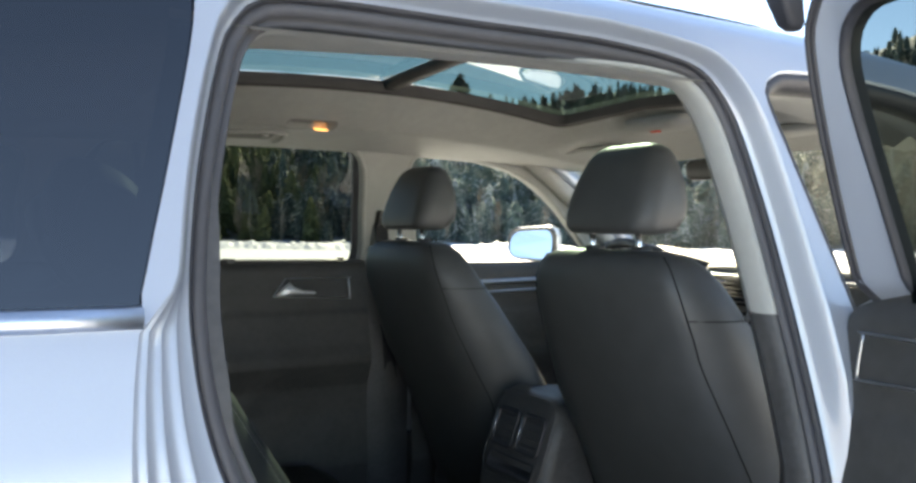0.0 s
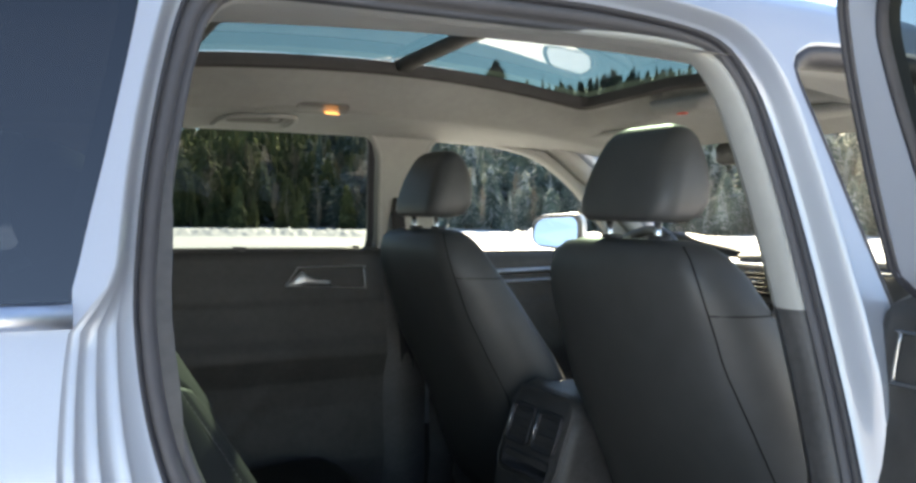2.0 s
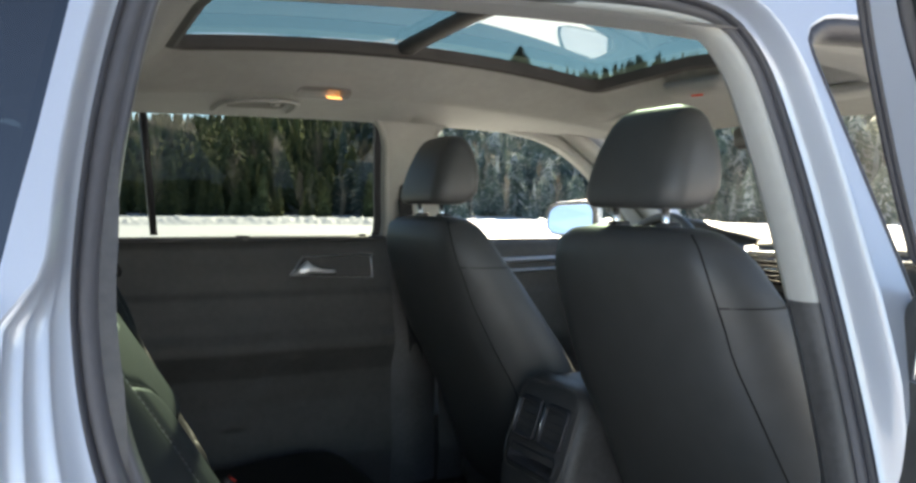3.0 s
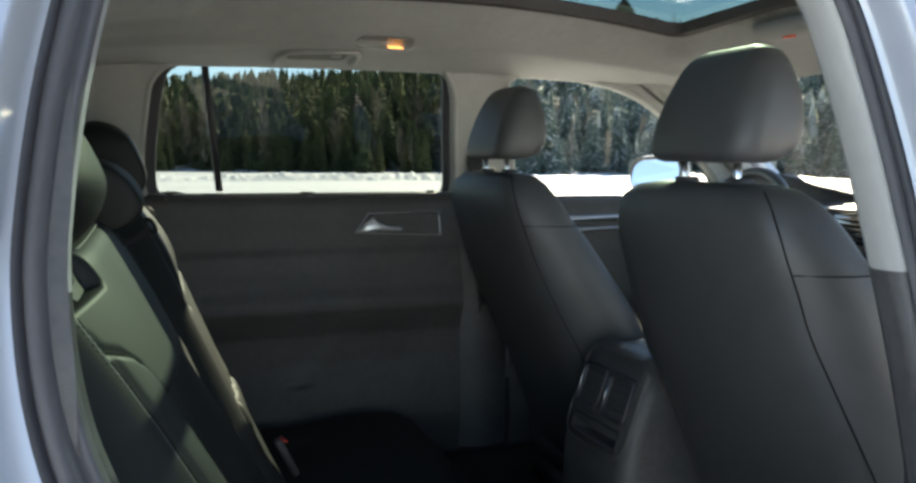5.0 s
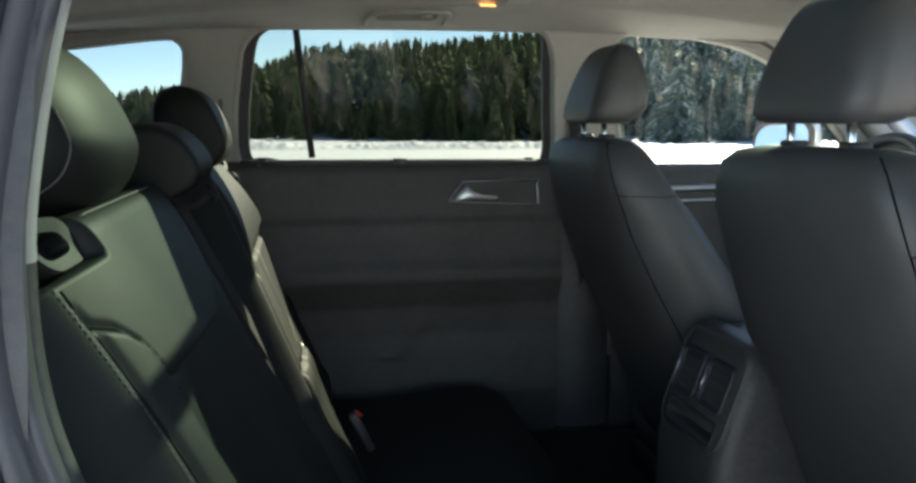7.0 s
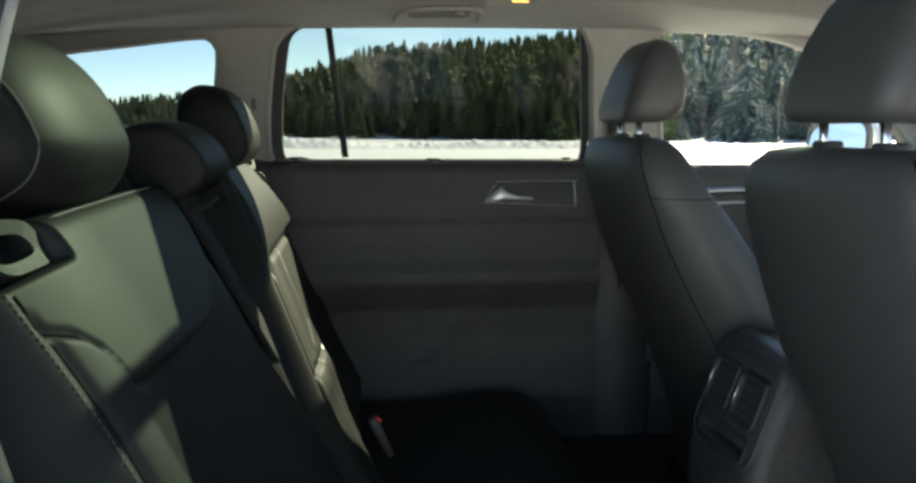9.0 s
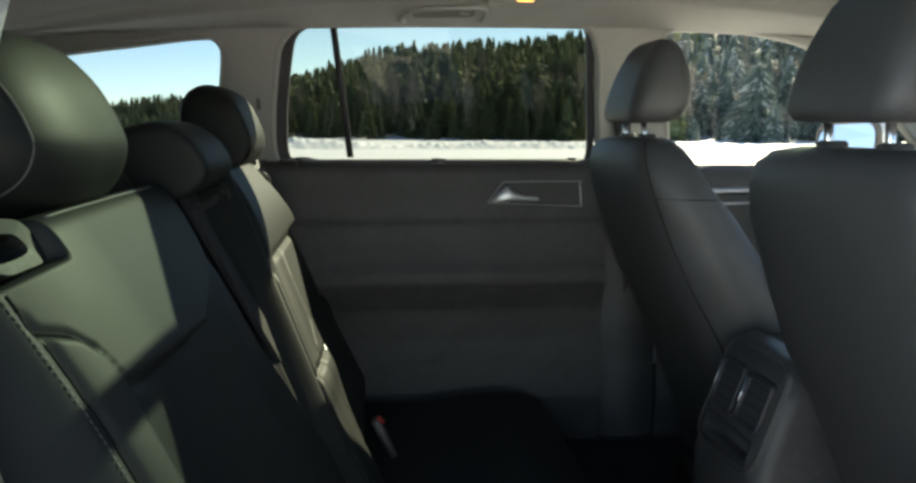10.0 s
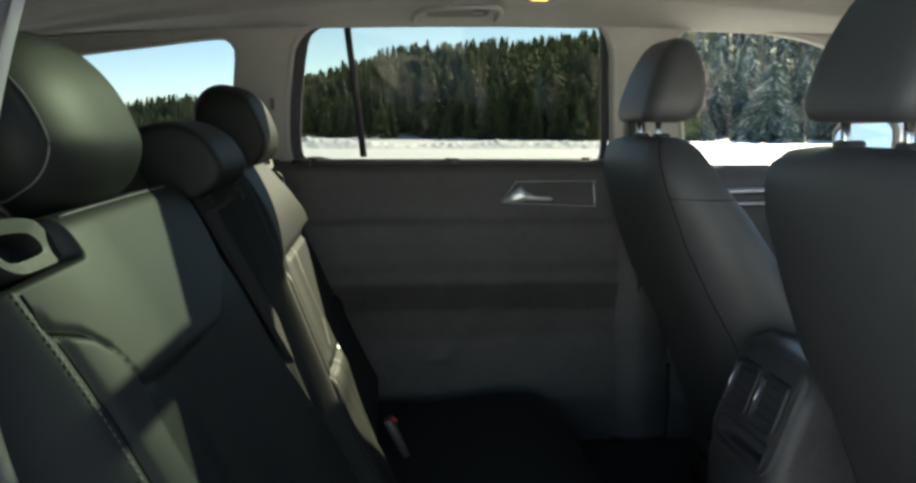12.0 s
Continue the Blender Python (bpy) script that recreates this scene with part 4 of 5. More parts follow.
def front_seat(x0, y0, label, post_x):
    seat = thing("front_seat", label, "car seat", (x0 + 0.4, y0, 0.385), "front seats")
    rings = []
    for z, a, b, w in SEAT_ROWS:
        half = seat_half(z, a, b, w)
        outline = spline(half + [(x, -y) for x, y in half[-2:0:-1]], 64, True)
        rings.append([(x0 + x, y0 + y, z) for x, y in outline])
    back = part("backrest", loft(rings[::-1]), SEAT, seat, "black leatherette backrest")

    zz = [r[0] for r in SEAT_ROWS][::-1]
    for s in (-1, 1):
        line = []
        for z in np.linspace(1.258, 0.56, 40):
            a, b, w = (float(np.interp(z, zz, [r[c] for r in SEAT_ROWS][::-1])) for c in (1, 2, 3))
            p = seat_half(z, a, b, w)[3]
            line.append((x0 + p[0] - 0.001, y0 + s * (p[1] + 0.001), z))
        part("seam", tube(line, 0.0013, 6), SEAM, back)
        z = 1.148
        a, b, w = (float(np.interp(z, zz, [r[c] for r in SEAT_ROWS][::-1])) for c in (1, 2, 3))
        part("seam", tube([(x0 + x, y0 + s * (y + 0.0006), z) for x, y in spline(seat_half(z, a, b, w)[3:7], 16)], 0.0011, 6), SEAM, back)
    part("cushion", cushion([(x0 + 0.52, y0, 0.44, 0.50, 0.46, 0.05), (x0 + 0.52, y0, 0.50, 0.54, 0.52, 0.07), (x0 + 0.53, y0, 0.60, 0.54, 0.53, 0.08), (x0 + 0.54, y0, 0.635, 0.48, 0.46, 0.08)]), SEAT, seat)
    part("seat_rail", box((x0 + 0.5, y0, 0.412), (0.50, 0.40, 0.06)), BLACK, seat)
    hx = x0 + 0.062
    head = []
    for z, a0, a1, wy in ((1.298, -0.046, 0.018, 0.205), (1.302, -0.060, 0.036, 0.232), (1.314, -0.064, 0.056, 0.250), (1.335, -0.061, 0.069, 0.256), (1.365, -0.053, 0.073, 0.254),
                          (1.40, -0.041, 0.071, 0.244), (1.43, -0.028, 0.064, 0.228), (1.450, -0.016, 0.055, 0.210), (1.464, -0.004, 0.045, 0.186), (1.472, 0.006, 0.035, 0.155), (1.476, 0.014, 0.027, 0.115)):
        head.append([(hx + (a0 + a1) / 2 + a, y0 + b, z) for a, b in rounded(a1 - a0, wy, min(0.042, (a1 - a0) * 0.45), 8)])
    hr = part("headrest", loft(head), SEAT, seat, "black padded headrest on two chrome posts")
    hem = [(hx + 0.006 + a, y0 + b, 1.3085) for a, b in rounded(0.114, 0.236, 0.042, 8)]
    part("seam", tube(hem, 0.0018, 5, True), BLACK, hr)
    for s in (-1, 1):
        part("post", tube([(post_x + 0.012, y0 + s * 0.0675, 1.23), (post_x + 0.002, y0 + s * 0.0675, 1.27), (post_x, y0 + s * 0.0675, 1.31)], 0.0065, 10), CHROME, hr, "chrome post")
        part("collar", loft([[(post_x + 0.008 + a, y0 + s * 0.0675 + b, z) for a, b in rounded(q, q * 1.3, q * 0.4, 5)] for z, q in ((1.250, 0.034), (1.272, 0.032), (1.275, 0.026))]), BLACK, hr)
    return seat


front_seat(0.0, -0.458, "black leatherette front passenger seat with padded headrest", 0.043)
front_seat(-0.020, 0.370, "black leatherette driver seat behind the steering wheel", 0.022)

# belt fittings of the front seats
ring = part("belt_ring", loft([[(0.105 + b, wall_far(1.325 + a) - o, 1.325 + a) for a, b in rounded(w, d, 0.008, 5)] for w, d, o in ((0.062, 0.030, -0.004), (0.060, 0.028, 0.014), (0.048, 0.018, 0.018))]), BLACK, car, "black belt ring on the pillar")
part("belt", loft([[(0.105 + 0.05 * f - 0.022, wall_far(1.31) - 0.016 + 0.02 * f, 1.31 - 0.5 * f), (0.105 + 0.05 * f + 0.022, wall_far(1.31) - 0.016 + 0.02 * f, 1.31 - 0.5 * f), (0.105 + 0.05 * f + 0.022, wall_far(1.31) - 0.019 + 0.02 * f, 1.31 - 0.5 * f), (0.105 + 0.05 * f - 0.022, wall_far(1.31) - 0.019 + 0.02 * f, 1.31 - 0.5 * f)] for f in np.linspace(0, 1, 6)], smooth=False), WEBBING, ring, "black belt webbing")
part("belt_anchor", tube([(0.150, -0.735, 1.185), (0.142, -0.708, 1.160), (0.140, -0.700, 1.145)], 0.005, 8), SATIN, car, "small metal belt anchor")

# ---- centre console ----
CY = -0.062
console = thing("centre_console", "black centre console with rear air vents and padded armrest", "console", (0.5, CY, 0.385))
cs = []
for f in np.linspace(0, 1, 8):
    z = 0.39 + 0.50 * f
    xr = 0.060 + 0.080 * max(0.0, (z - 0.70) / 0.23)
    cs.append([(xr + (0.95 - xr) * 0.5 + a, CY + b, z) for a, b in rounded(0.95 - xr, 0.29 - 0.04 * f, 0.035, 6)])
part("body", loft(cs), BLACK, console)
lid = part("armrest_lid", cushion([(0.36, CY - 0.005, 0.870, 0.39, 0.22, 0.05), (0.36, CY - 0.005, 0.876, 0.41, 0.24, 0.06), (0.36, CY - 0.005, 0.888, 0.41, 0.24, 0.06), (0.36, CY - 0.005, 0.897, 0.36, 0.19, 0.06)]), SEAT, console)
part("lid_trim", loft([[(0.235 + a, CY - 0.005 + b, z - 2.2 * b * b) for a, b in rounded(w, d, 0.02, 8)] for w, d, z in ((0.13, 0.225, 0.892), (0.128, 0.222, 0.901), (0.122, 0.216, 0.9025))]), GLOSS_BLACK, lid, "gloss black trim on the armrest")
RAKE = 0.35


def vent_at(across, rise, back):
    return (0.100 + RAKE * rise - back, CY + across, 0.80 + rise - back * RAKE)


panel = part("vent_panel", loft([[vent_at(b, c, o) for b, c in rounded(w, h, 0.04, 8)] for w, h, o in ((0.236, 0.20, -0.03), (0.236, 0.20, 0.0), (0.229, 0.193, 0.004))]), BLACK, console)
for y in (-0.053, 0.053):
    v = part("air_vent", loft([[vent_at(y + b, 0.020 + c, o) for b, c in rounded(w, h, 0.012, 5)] for w, h, o in ((0.090, 0.086, 0.002), (0.090, 0.086, 0.014), (0.085, 0.081, 0.016), (0.079, 0.075, 0.015), (0.077, 0.073, 0.005))]), RUBBER, panel)
    # No opening is cut; this dark plate paints the shade inside the vent.
    part("vent_shade_plate", loft([[vent_at(y + b, 0.020 + c, o) for b, c in rounded(0.078, 0.074, 0.010, 5)] for o in (0.003, 0.0055)]), SEAM, v, "near-black plate for the shaded vent opening")
    for k in range(4):
        part("slat", box(vent_at(y, -0.006 + 0.017 * k, 0.0085), (0.006, 0.075, 0.0015), (0, 35, 0)), RUBBER, v)
    part("vent_edge", tube([vent_at(y + 0.042, -0.016, 0.0155), vent_at(y + 0.042, 0.056, 0.0155)], 0.0022, 6), SATIN, v, "thin metal edge")
part("pocket", loft([[vent_at(b, -0.062 + c, o) for b, c in rounded(w, h, 0.010, 5)] for w, h, o in ((0.190, 0.046, 0.003), (0.188, 0.044, 0.007), (0.178, 0.034, 0.007), (0.176, 0.032, 0.0045))]), RUBBER, panel, "dark lower recess")
part("panel_edge", tube([vent_at(b, c, 0.003) for b, c in rounded(0.232, 0.196, 0.04, 8)], 0.0025, 6, True), BLACK, panel)

# ---- rear bench ----
LEAN = radians(26)
BX, BZ = -0.845, 1.175        # top edge of the backrest's face


def bench_at(y, down, out):
    """down metres along the reclined face from its top edge, out metres forward of it."""
    return (BX + down * math.sin(LEAN) + out * math.cos(LEAN), y, BZ - down * math.cos(LEAN) + out * math.sin(LEAN))


def pad(edges, length, relief, name, parent, mat, label="", ny=80, nd=120, depth=0.12):
    """A backrest section with a contoured face, rounded edges and a thickness; edges(t) gives its two sides."""
    verts, faces = [], []
    for i in range(ny + 1):
        for j in range(nd + 1):
            u, v = i / ny, j / nd
            t = v * length - 0.045
            y0, y1 = edges(t)
            e = min(u, 1 - u) * (y1 - y0)
            edge = 0.014 * (1 - math.sqrt(max(0, 1 - (1 - min(1, e / 0.014)) ** 2)))
            top = 0.030 * (1 - math.sqrt(max(0, 1 - (1 - min(1, v * length / 0.030)) ** 2)))
            y = y0 + (y1 - y0) * u
            verts.append(bench_at(y, t, relief(y, t) - edge - top))
    k = len(verts)
    for i in range(ny + 1):
        for j in range(nd + 1):
            t = j / nd * length - 0.045
            y0, y1 = edges(t)
            verts.append(bench_at(y0 + (y1 - y0) * i / ny, t, -depth))
    w = nd + 1
    for i in range(ny):
        for j in range(nd):
            a = i * w + j
            faces += [(a, a + 1, a + w + 1, a + w), (k + a, k + a + w, k + a + w + 1, k + a + 1)]
    for i in range(ny):
        a, b = i * w, i * w + nd
        faces += [(a, a + w, k + a + w, k + a), (b, k + b, k + b + w, b + w)]
    for j in range(nd):
        a, b = j, ny * w + j
        faces += [(a, k + a, k + a + 1, a + 1), (b, b + 1, k + b + 1, k + b)]
    return part(name, mesh_of("pad", verts, faces), mat, parent, label)


def dent(d, width):
    return math.exp(-(d / width) ** 2)


# the near place: a stitched bolster outside, a raised shoulder panel above a dished middle
SHOULDER_Y = [-0.86, -0.83, -0.79, -0.755, -0.738, -0.728, -0.635, -0.53, -0.47, -0.40, -0.355, -0.31, -0.28, -0.25, -0.235]
SHOULDER_T = [0.026, 0.033, 0.043, 0.063, 0.086, 0.126, 0.133, 0.139, 0.143, 0.130, 0.117, 0.103, 0.078, 0.03, -0.02]


def near_edges(t):
    return (-0.845 - 0.22 * max(0.0, min(0.3, t)), -0.240 + 0.16 * max(0.0, min(0.35, t - 0.08)))


def stitch_y(t):
    c = max(0.0, min(0.33, t))
    return -0.7908 + 0.0555 * c - 0.585 * c * c


def insert_y(t):
    return -0.711 - 0.18 * max(0.0, min(0.4, t))


def bolster_out(t):
    c = max(-0.02, min(0.45, t))
    return -0.0083 + 0.118 * c - 0.104 * c * c


def near_relief(y, t):
    q, w = y - stitch_y(t), insert_y(t) - stitch_y(t)
    low = float(np.interp(y, SHOULDER_Y, SHOULDER_T))
    if q > 0:
        bolster = bolster_out(t) + 0.016 * (1 - (1 - min(1.0, q / w)) ** 2)
    else:
        bolster = bolster_out(t) - 1.06 * (math.sqrt(q * q + 0.0002) - 0.0141)
    inner = y - insert_y(t)
    across = max(0.0, min(1.0, inner / 0.47))
    # above the seam the leather runs smoothly from the bolster over the shoulder
    shoulder = bolster_out(t) + 0.028 - 0.031 * (1 - min(1.0, max(0.0, q) / 0.17)) ** 2 - 0.006 * ease((across - 0.5) / 0.5) if q > 0 else bolster
    dish = bolster_out(t) + 0.016 - 0.020 * ease(inner / 0.16) * (1 - 0.8 * ease((across - 0.6) / 0.4)) - 0.012 * ease((t - 0.1) / 0.15)
    below = bolster + (dish - bolster) * ease(inner / 0.016 + 0.5)
    k = ease((low - t) / 0.014 + 0.5)
    out = shoulder * k + below * (1 - k)
    out -= 0.0035 * dent(q - 0.006, 0.0045) * ease((t - 0.02) / 0.02)
    out -= 0.0050 * dent(t - low, 0.0050) * ease(q / 0.015)
    out -= 0.0020 * dent(inner, 0.004) * ease((t - low) / 0.01)
    # the corner is cut away for the belt guide
    return out - 0.030 * ease((-0.688 - y) / 0.010) * ease((0.006 - t) / 0.010)


# the middle and the far place meet in a raised, slanting edge
def split_y(t):
    return 0.067 - 0.434 * max(-0.045, min(0.40, t))


def crest_out(t):
    return 0.050 - 0.0226 * max(0.0, min(0.5, t))


def mid_relief(y, t):
    rise = ease(1 - (split_y(t) - y) / 0.075)
    low = -0.010 + 0.010 * dent(y - near_edges(t)[1] - 0.02, 0.018)
    return low + (crest_out(t) - low) * rise - 0.003 * dent(split_y(t) - y - 0.045, 0.004)


def far_edge_y(t):
    """Where the far place's flat inner panel turns away from view."""
    return float(np.interp(t, [0.15, 0.19, 0.295, 0.37, 0.43, 0.47, 0.62], [0.36, 0.316, 0.13, 0.10, 0.085, 0.05, 0.0]))


def far_relief(y, t):
    flat = crest_out(t) - 0.006 * dent(y - split_y(t) - 0.05, 0.03)
    lower = flat - 0.045 * ease((y - far_edge_y(t)) / 0.07) - 0.006 * dent(t - 0.356, 0.006) + 0.005 * dent(t - 0.385, 0.03)
    lower -= 0.0045 * dent(y - float(np.interp(t, [0.149, 0.205, 0.293, 0.33], [0.165, 0.126, 0.095, 0.03])), 0.006)
    tip = float(np.interp(t, [-0.03, 0.04, 0.08, 0.12, 0.15], [0.37, 0.42, 0.46, 0.52, 0.535]))
    bulge = 0.034 + 0.020 * math.sin(math.pi * max(0.0, min(1.0, (t + 0.04) / 0.24))) - 0.06 * ease((y - tip) / 0.13)
    k = ease((t - 0.152) / 0.022 + 0.5) * ease((y - split_y(t) - 0.02) / 0.04) + ease((t - 0.17) / 0.02)
    k = min(1.0, k)
    return bulge + (lower - bulge) * k - 0.005 * dent(t - 0.153, 0.006) * ease((y - split_y(t) - 0.04) / 0.04)


bench = thing("rear_bench", "dark leatherette rear bench with reclined backrest and three headrests", "rear seat", (-0.55, YC, 0.385))
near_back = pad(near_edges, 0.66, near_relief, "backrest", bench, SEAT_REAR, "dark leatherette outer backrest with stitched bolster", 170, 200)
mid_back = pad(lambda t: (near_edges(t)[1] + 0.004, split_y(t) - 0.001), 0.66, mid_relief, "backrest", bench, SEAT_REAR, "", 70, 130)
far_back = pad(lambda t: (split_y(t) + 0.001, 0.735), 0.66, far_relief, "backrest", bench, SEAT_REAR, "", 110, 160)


def cush_ring(y0, y1):
    rings = []
    for x, zt in ((-0.66, 0.55), (-0.60, 0.58), (-0.45, 0.575), (-0.25, 0.595), (-0.17, 0.59), (-0.12, 0.565), (-0.10, 0.52)):
        rings.append([(x, (y0 + y1) / 2 + a, zt - 0.11 + b * (1 if x > -0.64 else 0.8)) for a, b in rounded(y1 - y0, 0.22, 0.05, 7)])
    return loft(rings)


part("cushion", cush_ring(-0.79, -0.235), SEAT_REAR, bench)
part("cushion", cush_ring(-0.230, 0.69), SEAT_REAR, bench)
part("seat_base", box((-0.42, YC, 0.445), (0.55, 1.3, 0.13)), BLACK, bench)


def rear_headrest(yc, w, profile, label, face_power, near_power, top_power, piped=None):
    """A padded headrest: its side outline (down, out) swept across, drawn in towards both ends."""
    loop = spline(profile, 64, True)
    mid = loop.mean(axis=0)

    def ring(v, more=0.0):
        a, power = min(0.9995, abs(v)), face_power if v > 0 else near_power
        crown_power = top_power if v < 0 else max(top_power, 4.5)
        face, top = (1 - a ** power) ** (1 / power), (1 - a ** crown_power) ** (1 / crown_power)
        grown = grow(loop, more) if more else loop
        return [(yc + w / 2 * v, mid[0] + (p[0] - mid[0]) * (0.06 + 0.94 * (top if p[0] < mid[0] else face)), mid[1] + (p[1] - mid[1]) * (0.06 + 0.94 * face)) for p in grown]
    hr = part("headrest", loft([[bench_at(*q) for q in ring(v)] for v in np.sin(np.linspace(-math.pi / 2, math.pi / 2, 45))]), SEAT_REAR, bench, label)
    if piped:
        line = [q for q in ring(piped, 0.001) if q[2] > -0.035]
        cut = max(range(len(line)), key=lambda i: math.dist(line[i], line[i - 1]))
        part("piping", tube([bench_at(*q) for q in line[cut:] + line[:cut]], 0.0009, 6), PIPING, hr, "pale piping")
    return hr


NEAR_HEAD = [(-0.045, -0.050), (-0.13, -0.066), (-0.20, -0.052), (-0.236, -0.018), (-0.236, 0.004), (-0.222, 0.022), (-0.196, 0.042), (-0.151, 0.055), (-0.102, 0.056), (-0.074, 0.049), (-0.048, 0.022), (-0.038, -0.015)]
MID_HEAD = [(-0.012, -0.030), (-0.06, -0.046), (-0.118, -0.044), (-0.135, -0.034), (-0.132, 0.0), (-0.116, 0.038), (-0.079, 0.062), (-0.04, 0.068), (-0.018, 0.060), (-0.006, 0.035), (-0.006, 0.0)]
FAR_HEAD = [(-0.026, -0.010), (-0.08, -0.028), (-0.146, -0.030), (-0.188, -0.012), (-0.203, 0.020), (-0.192, 0.055), (-0.152, 0.086), (-0.085, 0.088), (-0.044, 0.076), (-0.020, 0.040)]
rear_headrest(-0.566, 0.272, NEAR_HEAD, "dark padded outer headrest with pale piping", 4.6, 2.3, 2.3, -0.83)
rear_headrest(-0.092, 0.230, MID_HEAD, "low dark centre headrest", 16.0, 14.0, 7.0)
rear_headrest(0.362, 0.24, FAR_HEAD, "dark padded outer headrest half in sunlight", 16.0, 16.0, 3.4)

# stitching along the bolster and the insert of the near place
for place_y, first, count, mat in ((lambda t: stitch_y(t) - 0.005, 0.0, 92, STITCH), (insert_y, 0.135, 78, SEAM)):
    verts, faces = [], []
    for k in range(count):
        t = first + 0.0066 * k
        b = len(verts)
        for tt in (t, t + 0.0040):
            y = place_y(tt)
            q = Vector(bench_at(y, tt, near_relief(y, tt) + 0.0010))
            verts += [q + Vector((0, -0.0007, 0)), q + Vector((0.0005, 0, 0.0005)), q + Vector((0, 0.0007, 0))]
        faces += [(b, b + 3, b + 4, b + 1), (b + 1, b + 4, b + 5, b + 2)]
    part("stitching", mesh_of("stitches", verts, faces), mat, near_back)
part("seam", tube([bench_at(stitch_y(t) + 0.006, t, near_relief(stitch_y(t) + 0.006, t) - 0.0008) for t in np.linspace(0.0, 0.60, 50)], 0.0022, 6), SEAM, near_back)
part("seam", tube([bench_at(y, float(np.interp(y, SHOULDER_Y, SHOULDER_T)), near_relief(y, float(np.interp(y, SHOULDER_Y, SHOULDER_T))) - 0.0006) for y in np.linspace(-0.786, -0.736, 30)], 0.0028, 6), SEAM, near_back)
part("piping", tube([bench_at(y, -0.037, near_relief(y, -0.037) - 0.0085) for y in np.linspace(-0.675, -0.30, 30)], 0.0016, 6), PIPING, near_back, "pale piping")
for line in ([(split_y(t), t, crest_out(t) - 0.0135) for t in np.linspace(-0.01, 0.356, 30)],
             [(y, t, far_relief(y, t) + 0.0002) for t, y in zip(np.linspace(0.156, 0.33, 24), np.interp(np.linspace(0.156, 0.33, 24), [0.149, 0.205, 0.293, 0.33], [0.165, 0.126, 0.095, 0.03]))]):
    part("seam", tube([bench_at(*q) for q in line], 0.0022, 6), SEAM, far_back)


# belt guides, strap and loop on the bench
def corner_cut(points, times=3):
    for _ in range(times):
        points = [q for a, b in zip(points, points[1:] + points[:1]) for q in ((0.75 * a[0] + 0.25 * b[0], 0.75 * a[1] + 0.25 * b[1]), (0.25 * a[0] + 0.75 * b[0], 0.25 * a[1] + 0.75 * b[1]))]
    return points


PLATE = corner_cut([(0.052, -0.001), (0.10, 0.0), (0.141, 0.0), (0.150, -0.012), (0.142, -0.032), (0.128, -0.046), (0.06, -0.052), (0.022, -0.050), (0.014, -0.026)], 2)
SLOT = corner_cut([(0.054, -0.013), (0.085, -0.012), (0.116, -0.013), (0.124, -0.018), (0.120, -0.026), (0.110, -0.034), (0.07, -0.038), (0.044, -0.038), (0.038, -0.024)], 2)
for outer, side_, lift in ((-0.836, 1, -0.014), (0.520, -1, 0.030)):
    rings = []
    for loop, out in ((PLATE, -0.05), (PLATE, 0.008), ([(0.92 * s + 0.08 * a, 0.92 * t + 0.08 * b) for (s, t), (a, b) in zip(PLATE, SLOT)], 0.012), (SLOT, 0.010), (SLOT, -0.012)):
        rings.append([bench_at(outer + side_ * s, t, out + lift) for s, t in loop])
    part("belt_guide", loft(rings, smooth=False), GUIDE, bench, "black plastic belt guide")
for y, wd in ((-0.135, 0.046),):
    st = []
    for t in np.linspace(-0.02, 0.60, 14):
        yy = y + 0.16 * t
        st.append([bench_at(yy - wd / 2, t, -0.004), bench_at(yy + wd / 2, t, -0.004), bench_at(yy + wd / 2, t, 0.008), bench_at(yy - wd / 2, t, 0.005)])
    part("belt", loft(st, smooth=False), WEBBING, bench, "black belt webbing")
part("strap_loop", tube([bench_at(-0.130 + 0.013 * math.cos(a), 0.012 + 0.012 * math.sin(a), 0.057 - 0.006 * math.cos(a)) for a in np.linspace(0, 2 * math.pi, 24)[:-1]], 0.0036, 6, True), WEBBING, bench, "black pull loop")
part("strap_tail", tube([bench_at(-0.145, 0.014, 0.050), bench_at(-0.150, 0.020, 0.03), bench_at(-0.160, 0.012, 0.0)], 0.005, 6), WEBBING, bench)
def clip_at(a, b, o):
    return bench_at(0.440 + a, 0.026 + 0.35 * a + b, far_relief(0.440 + a, 0.026 + 0.35 * a + b) + o)


clip = part("belt_clip", loft([[clip_at(a, b, o) for a, b in rounded(w, h, 0.007, 5)] for w, h, o in ((0.066, 0.024, -0.006), (0.066, 0.024, 0.006), (0.060, 0.018, 0.009), (0.046, 0.008, 0.009), (0.044, 0.006, 0.004))]), RUBBER, far_back, "black belt clip on the shoulder")
part("clip_tongue", tube([clip_at(a, 0.0, 0.007) for a in (-0.018, 0.0, 0.018)], 0.003, 6), SATIN, clip)
latch = part("buckle", loft([[bench_at(0.112 + a, 0.553 - o, 0.060 + b) for a, b in rounded(w, d, 0.006, 4)] for w, d, o in ((0.022, 0.014, -0.06), (0.026, 0.018, 0.0), (0.026, 0.018, 0.022), (0.022, 0.014, 0.026))]), BLACK, bench, "black belt buckle with red button")
part("release_button", box(bench_at(0.100, 0.530, 0.072), (0.016, 0.014, 0.005), (0, 40, 0)), BUCKLE_RED, latch, "red release button")
